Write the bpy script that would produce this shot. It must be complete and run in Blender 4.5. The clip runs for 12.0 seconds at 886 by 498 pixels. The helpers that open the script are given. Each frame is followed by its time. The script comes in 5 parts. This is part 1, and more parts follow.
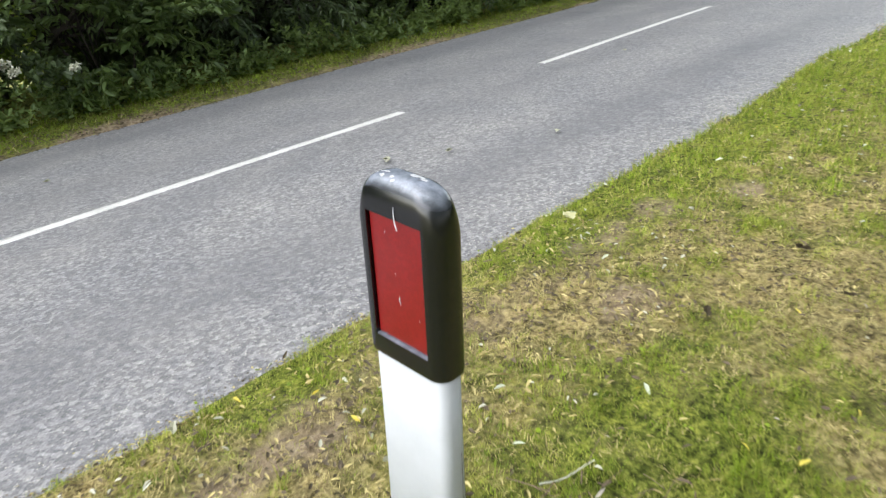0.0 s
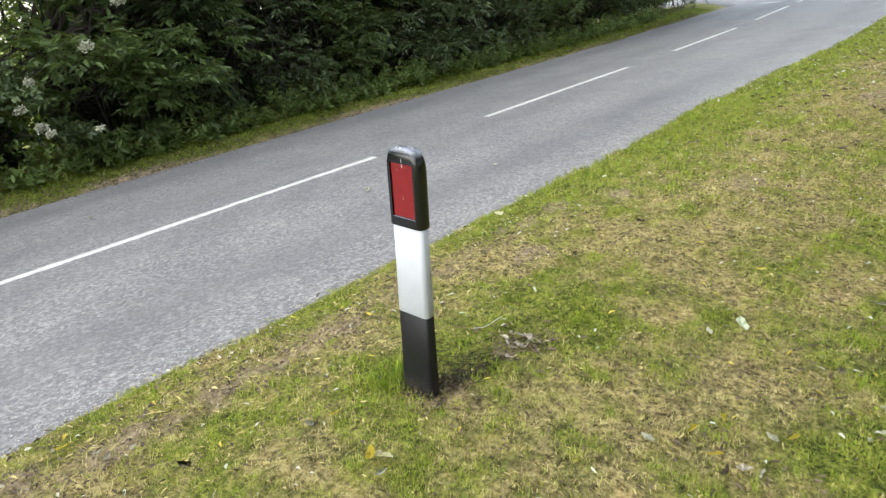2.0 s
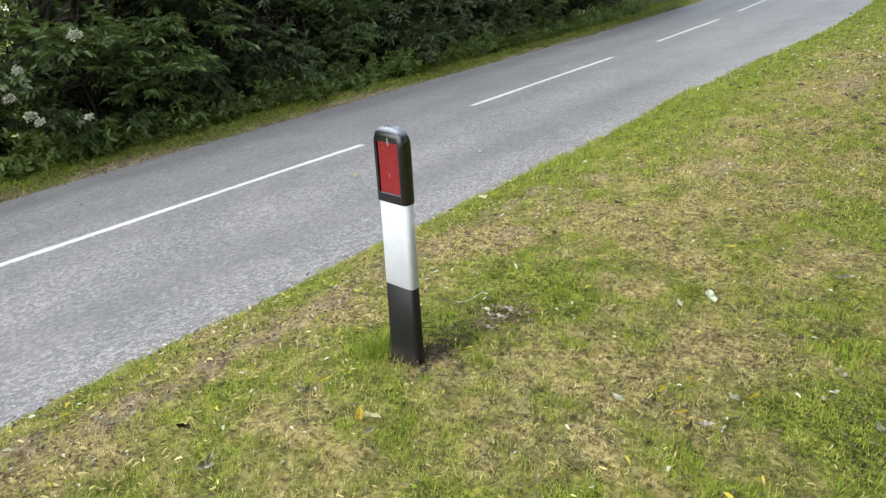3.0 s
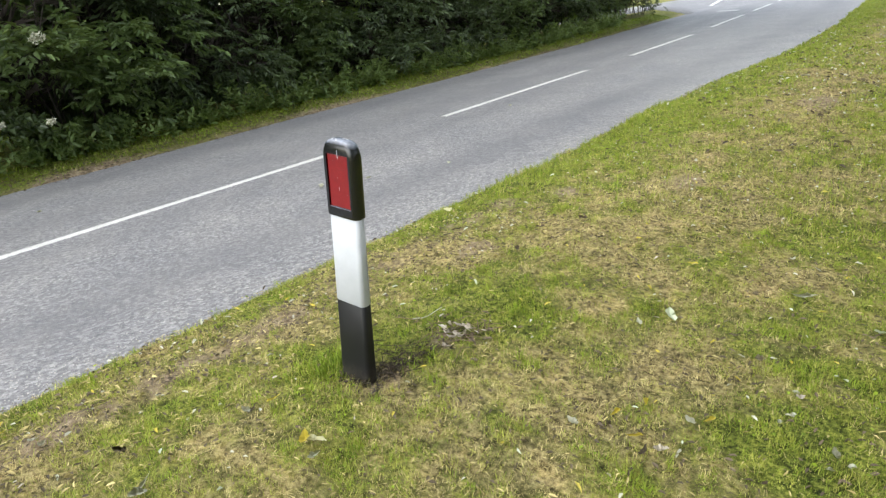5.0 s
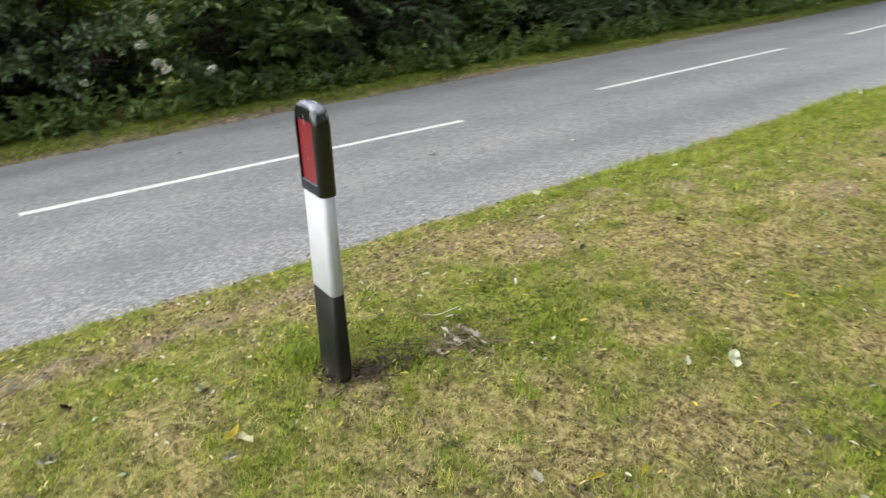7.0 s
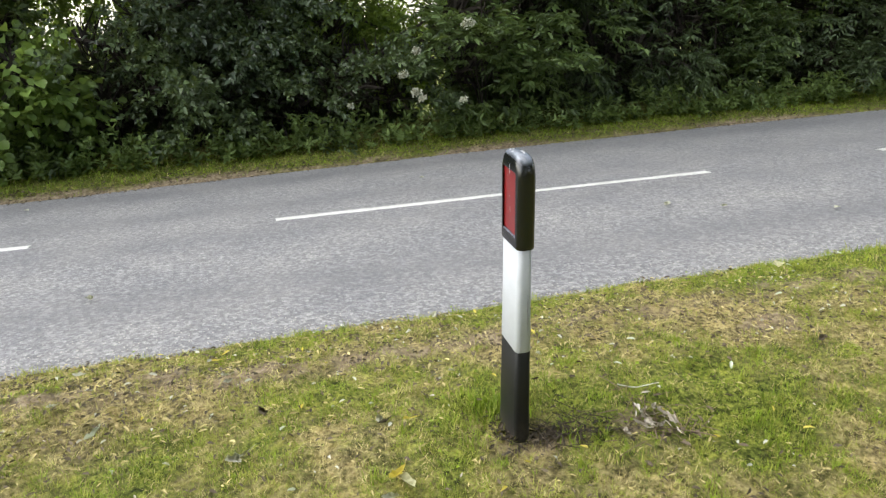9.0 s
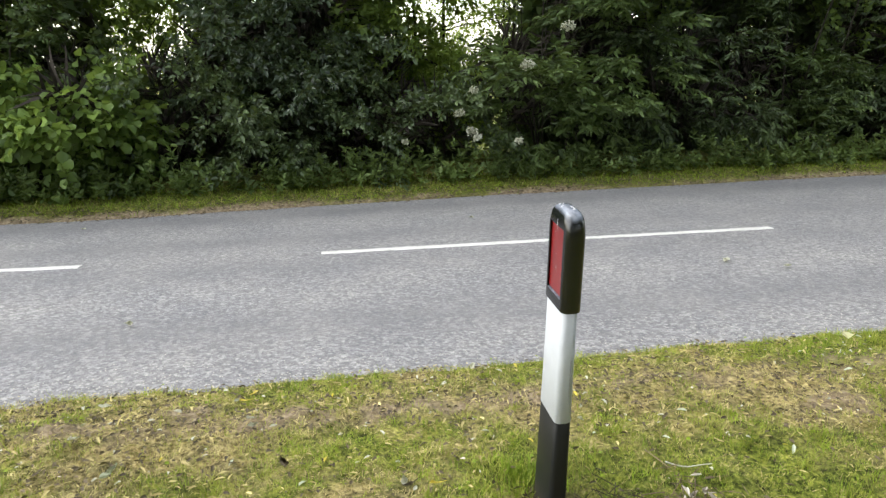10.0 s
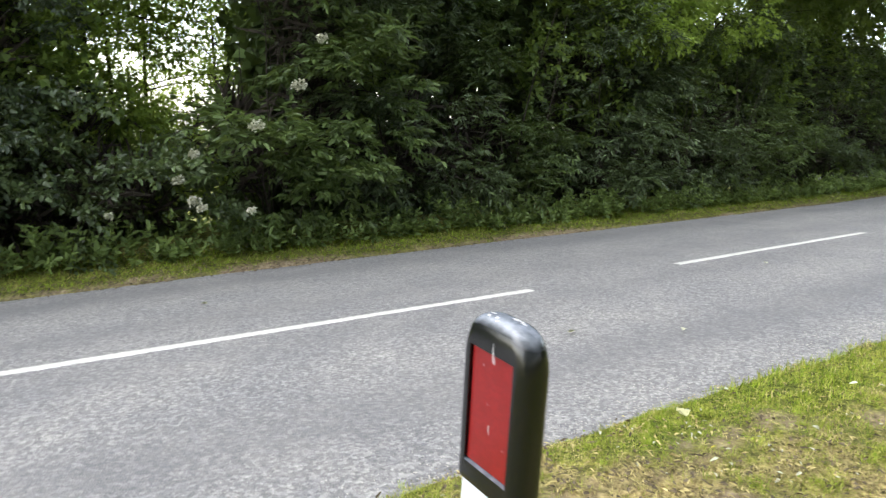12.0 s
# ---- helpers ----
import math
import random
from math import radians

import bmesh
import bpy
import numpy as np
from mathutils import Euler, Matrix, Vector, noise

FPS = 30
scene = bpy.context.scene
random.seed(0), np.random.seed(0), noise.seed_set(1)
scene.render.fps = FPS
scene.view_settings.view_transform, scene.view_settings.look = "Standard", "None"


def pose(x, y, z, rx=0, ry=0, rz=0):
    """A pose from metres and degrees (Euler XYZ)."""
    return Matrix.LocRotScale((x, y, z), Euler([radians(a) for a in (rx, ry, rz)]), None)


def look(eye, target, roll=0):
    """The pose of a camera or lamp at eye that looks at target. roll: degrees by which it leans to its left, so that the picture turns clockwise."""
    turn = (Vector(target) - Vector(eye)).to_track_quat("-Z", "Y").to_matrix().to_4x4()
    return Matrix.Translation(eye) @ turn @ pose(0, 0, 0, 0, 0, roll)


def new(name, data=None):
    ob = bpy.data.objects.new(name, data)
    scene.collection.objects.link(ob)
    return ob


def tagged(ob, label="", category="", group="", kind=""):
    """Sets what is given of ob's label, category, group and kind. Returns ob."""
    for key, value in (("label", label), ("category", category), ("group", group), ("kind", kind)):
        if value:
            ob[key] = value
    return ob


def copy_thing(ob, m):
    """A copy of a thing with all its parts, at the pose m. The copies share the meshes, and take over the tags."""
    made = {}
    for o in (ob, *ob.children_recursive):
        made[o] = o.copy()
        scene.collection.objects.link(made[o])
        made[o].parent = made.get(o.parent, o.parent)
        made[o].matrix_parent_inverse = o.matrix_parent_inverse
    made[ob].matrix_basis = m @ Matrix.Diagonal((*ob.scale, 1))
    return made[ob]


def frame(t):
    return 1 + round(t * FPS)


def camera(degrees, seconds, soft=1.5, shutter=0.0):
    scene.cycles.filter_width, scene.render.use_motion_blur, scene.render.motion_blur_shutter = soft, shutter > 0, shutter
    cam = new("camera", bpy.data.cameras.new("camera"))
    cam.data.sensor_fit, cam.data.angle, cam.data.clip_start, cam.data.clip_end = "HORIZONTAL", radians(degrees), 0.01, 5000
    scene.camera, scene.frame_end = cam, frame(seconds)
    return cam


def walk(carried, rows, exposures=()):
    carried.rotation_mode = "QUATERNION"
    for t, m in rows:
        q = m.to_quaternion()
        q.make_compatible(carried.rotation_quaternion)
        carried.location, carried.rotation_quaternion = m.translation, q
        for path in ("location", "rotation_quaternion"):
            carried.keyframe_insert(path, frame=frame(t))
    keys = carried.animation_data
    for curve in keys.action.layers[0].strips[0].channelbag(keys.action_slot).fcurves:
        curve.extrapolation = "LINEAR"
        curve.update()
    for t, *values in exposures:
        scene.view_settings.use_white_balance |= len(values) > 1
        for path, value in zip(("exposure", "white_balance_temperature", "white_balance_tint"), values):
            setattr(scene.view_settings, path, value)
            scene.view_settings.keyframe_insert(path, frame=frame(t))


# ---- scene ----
cam = camera(64.1, 12.0, 1.35, 0.3)
PATH = [
    (0, (4.074, -4.019, 1.457), (2.843, -2.698, 0.597), -5.1),
    (0.5, (4.384, -4.355, 1.568), (3.18, -3.003, 0.718), -5.2),
    (1, (4.695, -4.647, 1.588), (3.409, -3.331, 0.805), -5.4),
    (1.5, (4.849, -4.941, 1.605), (3.565, -3.591, 0.878), -5.8),
    (2, (4.965, -5.106, 1.675), (3.783, -3.663, 0.952), -5.7),
    (2.5, (5.035, -5.178, 1.67), (3.876, -3.721, 0.938), -6.9),
    (3, (5.068, -5.222, 1.668), (3.917, -3.766, 0.921), -5.5),
    (5, (5.092, -5.109, 1.656), (3.989, -3.608, 0.929), -4.2),
    (5.5, (5.108, -5.051, 1.659), (4.127, -3.465, 0.935), -3.3),
    (5.8, (5.156, -4.933, 1.625), (4.495, -3.189, 0.904), -1.6),
    (6, (5.177, -4.873, 1.612), (4.576, -3.126, 0.845), -2.4),
    (6.2, (5.179, -4.779, 1.588), (4.324, -3.144, 0.816), -2.0),
    (6.5, (5.223, -4.661, 1.592), (4.009, -3.256, 0.849), -2.2),
    (7, (5.28, -4.396, 1.546), (3.821, -3.27, 0.769), -3.2),
    (7.5, (5.383, -4.253, 1.568), (3.705, -3.513, 0.77), -1.5),
    (9.5, (5.156, -4.235, 1.568), (3.329, -3.707, 0.949), -1.6),
    (10, (5.108, -4.176, 1.577), (3.244, -3.723, 1.013), -0.4),
    (10.5, (5.103, -4.133, 1.565), (3.279, -3.568, 0.97), -0.8),
    (11, (4.953, -4.075, 1.525), (3.226, -3.224, 0.982), 1.6),
    (11.5, (4.601, -4.135, 1.503), (2.959, -3.074, 1.08), 3.2),
    (12, (4.205, -4.105, 1.456), (2.635, -2.924, 1.081), 0.9),
]
walk(cam, [(t, look(eye, target, roll)) for t, eye, target, roll in PATH],
     [(0.0, 1.79, 6660, 9), (2.5, 1.78, 6640, 9), (5.0, 1.78, 6680, 9), (6.0, 1.68, 6850, 8), (7.5, 1.78, 6800, 9), (10.0, 1.83, 6800, 9), (12.0, 1.98, 6720, 9)])

# ---- world, sun, exposure ----
world = bpy.data.worlds.new("overcast_sky")
scene.world = world
world.use_nodes = True
wn = world.node_tree.nodes
sky = wn.new("ShaderNodeTexSky")
sky.sky_type = "NISHITA"
sky.sun_disc = False
sky.sun_elevation = radians(52)
sky.sun_rotation = radians(200)
sky.air_density, sky.dust_density, sky.ozone_density = 1.0, 0.9, 1.0
# thin cloud all over takes half of the colour out of the sky
grey = wn.new("ShaderNodeHueSaturation")
grey.inputs["Saturation"].default_value = 0.5
world.node_tree.links.new(sky.outputs["Color"], grey.inputs["Color"])
world.node_tree.links.new(grey.outputs["Color"], wn["Background"].inputs["Color"])
wn["Background"].inputs["Strength"].default_value = 0.15

sun = new("sun", bpy.data.lights.new("sun", "SUN"))
sun.data.energy, sun.data.angle, sun.data.color = 1.3, radians(110), (1.0, 0.97, 0.92)
az = radians(200)
sun.matrix_world = look((0, 0, 30), Vector((0, 0, 30)) - Vector((math.sin(az) * math.cos(radians(52)), math.cos(az) * math.cos(radians(52)), math.sin(radians(52)))))

# ---- the lie of the land ----
POST_X, POST_Y = 3.45, -3.455


def centre(y):
    """The road's centre line: its x at y."""
    return np.interp(y, [-60, -14, -5.8, -4, 0, 2, 6, 8, 12, 18, 24, 30, 40, 60, 200], [-6, -1.1, -0.36, -0.25, 0, 0.02, 0.11, 0.12, 0.05, -0.35, -0.85, -1.45, -2.6, -5, -22])


def near_half(y):
    """Width of the near half of the road, which opens out towards the junction."""
    return np.interp(y, [2, 5, 8, 12, 17, 28, 40], [2.56, 2.73, 2.9, 2.97, 3.07, 3.45, 3.6])


def far_half(y):
    """Width of the far half of the road, which narrows away from the junction."""
    return np.interp(y, [-8, -6.4, -5, -3.5, -1.6, 0], [2.5, 2.54, 2.65, 2.8, 2.94, 3.0])


def hedge_line(y):
    """The x that the hedge and the far verge are set out from."""
    return centre(y) + 3.0 - far_half(y)


def lane(x, y):
    """Distance from the centre line, as if the halves were 2.56 and 3.0 wide everywhere."""
    c = x - centre(y)
    return np.where(c > 0, c * 2.56 / near_half(y), c * 3.0 / far_half(y))


def spread(c, y):
    """The x at which lane() gives c."""
    return np.where(c > 0, c * (1 + (near_half(y) / 2.56 - 1) * np.clip((30 - c) / 20, 0, 1)), c * far_half(y) / 3.0) + centre(y)


def dip(y):
    y = np.maximum(y, 0.0)
    return 0.0005 * np.minimum(y, 30.0) ** 2


def road_z(x, y):
    c = lane(x, y)
    return np.where(c > 0, 0.0672 * c, 0.08 * c) - dip(y)


def land_z(x, y):
    """Height of the verges and fields; under the road it stays just below the asphalt."""
    c = lane(x, y)
    c = c + np.where((c > 2.2) & (c < 3.2), edge_wobble(y), 0.0)
    z = np.interp(c, [-400, -60, -30, -8, -4.4, -3.6, -3.15, -3.0, -2.93, 0, 2.3, 2.5, 2.56, 2.95, 3.45, 3.75, 4.3, 4.8, 5.6, 7.5, 12, 40, 400],
                  [-12.0, -6.0, -3.6, -0.5, -0.06, -0.12, -0.195, -0.222, -0.25, -0.05, 0.12, 0.156, 0.186, 0.25, 0.292, 0.305, 0.262, 0.222, 0.17, 0.12, 0.1, 0.1, 0.1])
    hollow = 0.035 * np.exp(-((x - POST_X - 0.04) ** 2 + (y - POST_Y - 0.05) ** 2) / 0.035)
    return z - dip(y) - hollow


def vnoise(x, y, seed=0):
    """Smooth value noise between 0 and 1."""
    xi, yi = np.floor(x).astype(np.int64), np.floor(y).astype(np.int64)
    u, v = x - xi, y - yi
    u, v = u * u * (3 - 2 * u), v * v * (3 - 2 * v)

    def corner(a, b):
        h = (a * 374761393 + b * 668265263 + seed * 974634761) & 0x7FFFFFFF
        h = ((h ^ (h >> 13)) * 1274126177) & 0x7FFFFFFF
        return ((h ^ (h >> 16)) & 0xFFFF) / 65535.0

    low = corner(xi, yi) * (1 - u) + corner(xi + 1, yi) * u
    high = corner(xi, yi + 1) * (1 - u) + corner(xi + 1, yi + 1) * u
    return low * (1 - v) + high * v


def edge_wobble(y):
    """How far the turf creeps over the asphalt's edge along the road."""
    y = np.asarray(y, float)
    return 0.03 * (vnoise(y * 1.3, y * 0, 71) - 0.5) + 0.045 * (vnoise(y * 5.5, y * 0, 72) - 0.5)


def unevenness(x, y):
    """Bumps and hollows of the verge, dying out at the asphalt's edge."""
    c = lane(x, y)
    rim = np.where(c > 0, 2.48, 3.0)
    c = np.abs(c)
    return np.clip((c - rim) / 0.35, 0.06, 1) * np.clip(1 - c / 14, 0, 1) * (0.045 * (vnoise(x * 1.6, y * 1.6, 11) - 0.5) + 0.034 * (vnoise(x * 7, y * 7, 12) - 0.5) + 0.032 * (vnoise(x * 17, y * 17, 13) - 0.5))


# greener and barer patches of the verge: x, y, radius along x, radius along y, amount
PATCHES = [
    (3.38, -3.02, 0.17, 0.2, 0.6), (3.72, -2.68, 0.26, 0.24, 0.5), (3.27, -3.46, 0.13, 0.14, 0.6), (3.46, -3.76, 0.14, 0.1, 0.45),
    (4.87, -3.1, 0.24, 0.28, 0.75), (4.87, -1.16, 0.36, 0.42, 0.4), (5.15, 2.7, 0.55, 0.9, 0.4), (5.64, -1.3, 0.4, 0.5, 0.3), (5.36, -2.25, 0.3, 0.35, 0.2),
    (2.95, -3.96, 0.15, 0.1, 0.4), (3.05, 0.4, 0.32, 1.2, 0.45), (3.2, 3.2, 0.4, 1.8, 0.35), (6.1, 2.0, 0.6, 1.2, 0.35), (6.2, -0.4, 0.5, 1.0, 0.3), (3.12, -4.55, 0.25, 0.3, -0.2),
    (3.14, -2.22, 0.22, 0.36, -0.6), (3.72, -0.7, 0.34, 0.6, -0.45), (3.75, -2.0, 0.3, 0.34, -0.4), (4.02, -1.6, 0.4, 0.4, -0.4), (4.1, 2.2, 0.4, 0.9, -0.45),
    (4.56, -2.68, 0.28, 0.25, -0.55), (4.36, -2.9, 0.2, 0.2, -0.35), (4.28, -3.42, 0.32, 0.25, -0.5), (3.86, -3.44, 0.16, 0.12, -0.4), (5.74, -2.5, 0.25, 0.42, -0.5), (5.6, 1.0, 0.4, 0.5, -0.35),
    (2.8, -3.4, 0.18, 0.36, -0.6), (2.7, -4.3, 0.22, 0.36, -0.6), (3.32, -4.06, 0.22, 0.14, -0.5), (2.72, -3.82, 0.16, 0.2, -0.5), (4.5, 9.6, 0.9, 2.6, -0.9),
]
# worn places where the brown soil shows: x, y, radius along x, radius along y
BARE = [
    (3.17, -2.22, 0.13, 0.17), (2.8, -3.28, 0.1, 0.18), (2.78, -3.58, 0.1, 0.14), (2.7, -4.24, 0.12, 0.18), (2.56, -4.56, 0.1, 0.2), (2.74, -3.84, 0.1, 0.14), (2.62, -4.95, 0.1, 0.2),
    (3.54, -3.39, 0.07, 0.08), (3.565, -3.28, 0.07, 0.08), (3.63, -3.13, 0.09, 0.08), (3.52, -3.53, 0.1, 0.05), (4.75, 9.4, 0.8, 2.6), (3.78, -0.62, 0.14, 0.2), (4.12, 2.3, 0.2, 0.5), (5.78, -2.42, 0.12, 0.16), (3.12, -1.0, 0.1, 0.12),
]


def bareness(x, y):
    """1: trodden brown soil with hardly a blade."""
    a = 0.0 * x
    for px, py, rx, ry in BARE:
        a = np.maximum(a, np.exp(-((x - px) / rx) ** 2 - ((y - py) / ry) ** 2))
    n = 0.35 * vnoise(x * 9, y * 9, 81) + 0.35 * vnoise(x * 23, y * 23, 83) + 0.3 * vnoise(x * 55, y * 55, 82)
    c = x - centre(y)
    strip = 0.56 * np.exp(-((c - 2.95) / 0.21) ** 2) * (y < -1.2)
    near = np.clip((np.maximum(a, strip) * (0.1 + 1.7 * n) - 0.4) * 3.0, 0, 0.85)
    brink = np.exp(-((lane(x, y) + 3.02) / 0.13) ** 2) * (0.35 + 1.1 * vnoise(y * 1.7, y * 0, 84)) * np.interp(y, [0.5, 4], [1, 0.45])
    return np.where(c > 0, near, np.clip((brink * (0.3 + 1.5 * n) - 0.3) * 3.0, 0, 0.9))


def lushness(x, y):
    """0: bare soil and straw, 1: fresh green grass."""
    c = lane(x, y)
    n = 0.3 * vnoise(x * 1.7, y * 1.7, 3) + 0.34 * vnoise(x * 5.5, y * 5.5, 4) + 0.36 * vnoise(x * 16, y * 16, 5)
    a = 0.58 + 2.5 * (n - 0.5)
    far = np.clip((y + 2.6) / 1.2, 0, 1)
    a = a + far * (0.8 * np.exp(-((c - 2.76) / 0.28) ** 2) - 0.28 * np.exp(-((c - 3.75) / 0.45) ** 2) * np.clip((7 - y) / 3, 0, 1))
    a = a + 0.1 * (1 - far) * np.exp(-((c - 2.6) / 0.1) ** 2) - 0.22 * np.exp(-((c - 3.0) / 0.22) ** 2) * (y < 0)
    for px, py, rx, ry, k in PATCHES:
        a = a + 0.66 * k * np.exp(-((x - px) / rx) ** 2 - ((y - py) / ry) ** 2)
    bare = np.exp(-((x - POST_X - 0.05) ** 2 + (y - POST_Y) ** 2) / 0.016)
    a = np.where(c < 0, 0.75 + 0.5 * (n - 0.5) - 0.5 * np.exp(-((c + 2.92) / 0.05) ** 2), a)
    return np.clip(a - 0.9 * bare, 0, 1)



# ---- materials ----
def material(name, rough=0.6, spec=0.5):
    m = bpy.data.materials.new(name)
    m.use_nodes = True
    b = m.node_tree.nodes["Principled BSDF"]
    b.inputs["Roughness"].default_value = rough
    b.inputs["Specular IOR Level"].default_value = spec
    return m, m.node_tree.nodes, m.node_tree.links, b


def node(nodes, kind, **inputs):
    n = nodes.new(kind)
    for key, value in inputs.items():
        n.inputs[key.replace("_", " ")].default_value = value
    return n


def ramp(nodes, links, source, stops):
    r = nodes.new("ShaderNodeValToRGB")
    e = r.color_ramp.elements
    while len(e) < len(stops):
        e.new(0.5)
    for el, (p, col) in zip(e, stops):
        el.position, el.color = p, (*col, 1)
    links.new(source, r.inputs["Fac"])
    return r.outputs["Color"]


def mix(nodes, links, fac, a, b, blend="MIX"):
    n = nodes.new("ShaderNodeMix")
    n.data_type, n.blend_type = "RGBA", blend
    for socket, value in ((n.inputs[0], fac), (n.inputs[6], a), (n.inputs[7], b)):
        if isinstance(value, bpy.types.NodeSocket):
            links.new(value, socket)
        elif isinstance(value, tuple):
            socket.default_value = (*value, 1)
        else:
            socket.default_value = value
    return n.outputs[2]


def place(nodes):
    return nodes.new("ShaderNodeNewGeometry").outputs["Position"]


def noise_tex(nodes, links, scale, detail=3.0, rough=0.55):
    n = node(nodes, "ShaderNodeTexNoise", Scale=scale, Detail=detail, Roughness=rough)
    links.new(place(nodes), n.inputs["Vector"])
    return n.outputs["Fac"]


def bump(nodes, links, b, height, strength, distance):
    n = node(nodes, "ShaderNodeBump", Strength=strength, Distance=distance)
    links.new(height, n.inputs["Height"])
    links.new(n.outputs["Normal"], b.inputs["Normal"])


def plain(name, col, rough=0.5, spec=0.5, wear=0.12, scale=25.0, metal=0.0, relief=0.0):
    m, nodes, links, b = material(name, rough, spec)
    b.inputs["Metallic"].default_value = metal
    f = noise_tex(nodes, links, scale, 5.0, 0.65)
    f2 = noise_tex(nodes, links, scale * 7, 2.0)
    col_a = ramp(nodes, links, f, [(0.3, tuple(v * (1 - wear) for v in col)), (0.7, tuple(min(1, v * (1 + wear)) for v in col))])
    links.new(mix(nodes, links, 0.25, col_a, ramp(nodes, links, f2, [(0.35, tuple(v * (1 - wear) for v in col)), (0.65, col)])), b.inputs["Base Color"])
    if relief:
        bump(nodes, links, b, f2, relief, 0.002)
    return m


def leaf_material(name, dark, light, rough=0.45, lets_in=0.3, spec=0.4, patch=1.6, share=0.35):
    """Leaves that differ one from the next, shine a little and let some light through."""
    m, nodes, links, b = material(name, rough, spec)
    geo = nodes.new("ShaderNodeNewGeometry")
    mid = tuple((p + q) / 2 for p, q in zip(dark, light))
    col = ramp(nodes, links, geo.outputs["Random Per Island"], [(0.0, dark), (0.55, mid), (1.0, light)])
    f = noise_tex(nodes, links, patch, 2.0)
    col = mix(nodes, links, share, col, ramp(nodes, links, f, [(0.35, dark), (0.7, light)]))
    links.new(col, b.inputs["Base Color"])
    t = nodes.new("ShaderNodeBsdfTranslucent")
    bright = mix(nodes, links, 0.5, col, (0.32, 0.42, 0.06))
    links.new(bright, t.inputs["Color"])
    s = nodes.new("ShaderNodeMixShader")
    s.inputs[0].default_value = lets_in
    links.new(b.outputs[0], s.inputs[1])
    links.new(t.outputs[0], s.inputs[2])
    links.new(s.outputs[0], nodes["Material Output"].inputs["Surface"])
    return m


def asphalt_material(name, shades, scale=112.0):
    m, nodes, links, b = material(name, 0.65, 0.3)
    pos = place(nodes)
    v = node(nodes, "ShaderNodeTexVoronoi", Scale=scale)
    links.new(pos, v.inputs["Vector"])
    v2 = node(nodes, "ShaderNodeTexVoronoi", Scale=scale * 0.5)
    links.new(pos, v2.inputs["Vector"])
    bw = nodes.new("ShaderNodeRGBToBW")
    links.new(v.outputs["Color"], bw.inputs["Color"])
    bw2 = nodes.new("ShaderNodeRGBToBW")
    links.new(v2.outputs["Color"], bw2.inputs["Color"])
    chips = ramp(nodes, links, bw.outputs["Val"], [(0.12, shades[0]), (0.5, shades[1]), (0.72, shades[2]), (0.92, shades[3])])
    chips2 = ramp(nodes, links, bw2.outputs["Val"], [(0.2, shades[0]), (0.55, shades[1]), (0.9, shades[3])])
    col = mix(nodes, links, 0.52, chips, chips2)
    att = nodes.new("ShaderNodeAttribute")
    att.attribute_name = "worn"
    col = mix(nodes, links, att.outputs["Fac"], col, mix(nodes, links, 0.68, col, shades[4]))
    blotch = ramp(nodes, links, noise_tex(nodes, links, 1.3, 5.0, 0.6), [(0.3, (0.82, 0.83, 0.86)), (0.7, (1.07, 1.06, 1.05))])
    col = mix(nodes, links, 1.0, col, blotch, "MULTIPLY")
    grime = ramp(nodes, links, noise_tex(nodes, links, 22.0, 3.0, 0.6), [(0.35, (0.88, 0.88, 0.9)), (0.65, (1.06, 1.05, 1.03))])
    links.new(mix(nodes, links, 1.0, col, grime, "MULTIPLY"), b.inputs["Base Color"])
    bump(nodes, links, b, v.outputs["Distance"], 0.5, 0.004)
    return m


M_ROAD = asphalt_material("chipped_asphalt", [(0.13, 0.13, 0.133), (0.216, 0.217, 0.221), (0.278, 0.278, 0.278), (0.47, 0.464, 0.45), (0.162, 0.163, 0.168)])

M_LAND, nodes, links, b = material("verge_soil", 0.95, 0.2)
att = nodes.new("ShaderNodeAttribute")
att.attribute_name = "lush"
worn = nodes.new("ShaderNodeAttribute")
worn.attribute_name = "bare"
thatch = ramp(nodes, links, noise_tex(nodes, links, 42.0, 6.0, 0.7), [(0.36, (0.05, 0.038, 0.016)), (0.5, (0.27, 0.218, 0.105)), (0.66, (0.52, 0.435, 0.225))])
turf = ramp(nodes, links, noise_tex(nodes, links, 48.0, 6.0, 0.7), [(0.36, (0.018, 0.026, 0.004)), (0.5, (0.13, 0.158, 0.025)), (0.66, (0.34, 0.36, 0.078))])
soil = ramp(nodes, links, noise_tex(nodes, links, 26.0, 8.0, 0.72), [(0.32, (0.1, 0.07, 0.044)), (0.5, (0.27, 0.205, 0.138)), (0.66, (0.45, 0.365, 0.26))])
clumps = ramp(nodes, links, noise_tex(nodes, links, 13.0, 4.0, 0.65), [(0.34, (0.55, 0.58, 0.52)), (0.5, (1.0, 1.0, 1.0)), (0.68, (1.35, 1.3, 1.2))])
broad = ramp(nodes, links, noise_tex(nodes, links, 3.1, 4.0, 0.6), [(0.3, (0.78, 0.82, 0.75)), (0.7, (1.2, 1.16, 1.1))])
cover = mix(nodes, links, 1.0, mix(nodes, links, 1.0, mix(nodes, links, att.outputs["Fac"], thatch, turf), clumps, "MULTIPLY"), broad, "MULTIPLY")
links.new(mix(nodes, links, worn.outputs["Fac"], cover, soil), b.inputs["Base Color"])
bump(nodes, links, b, noise_tex(nodes, links, 90.0, 5.0, 0.7), 0.9, 0.014)

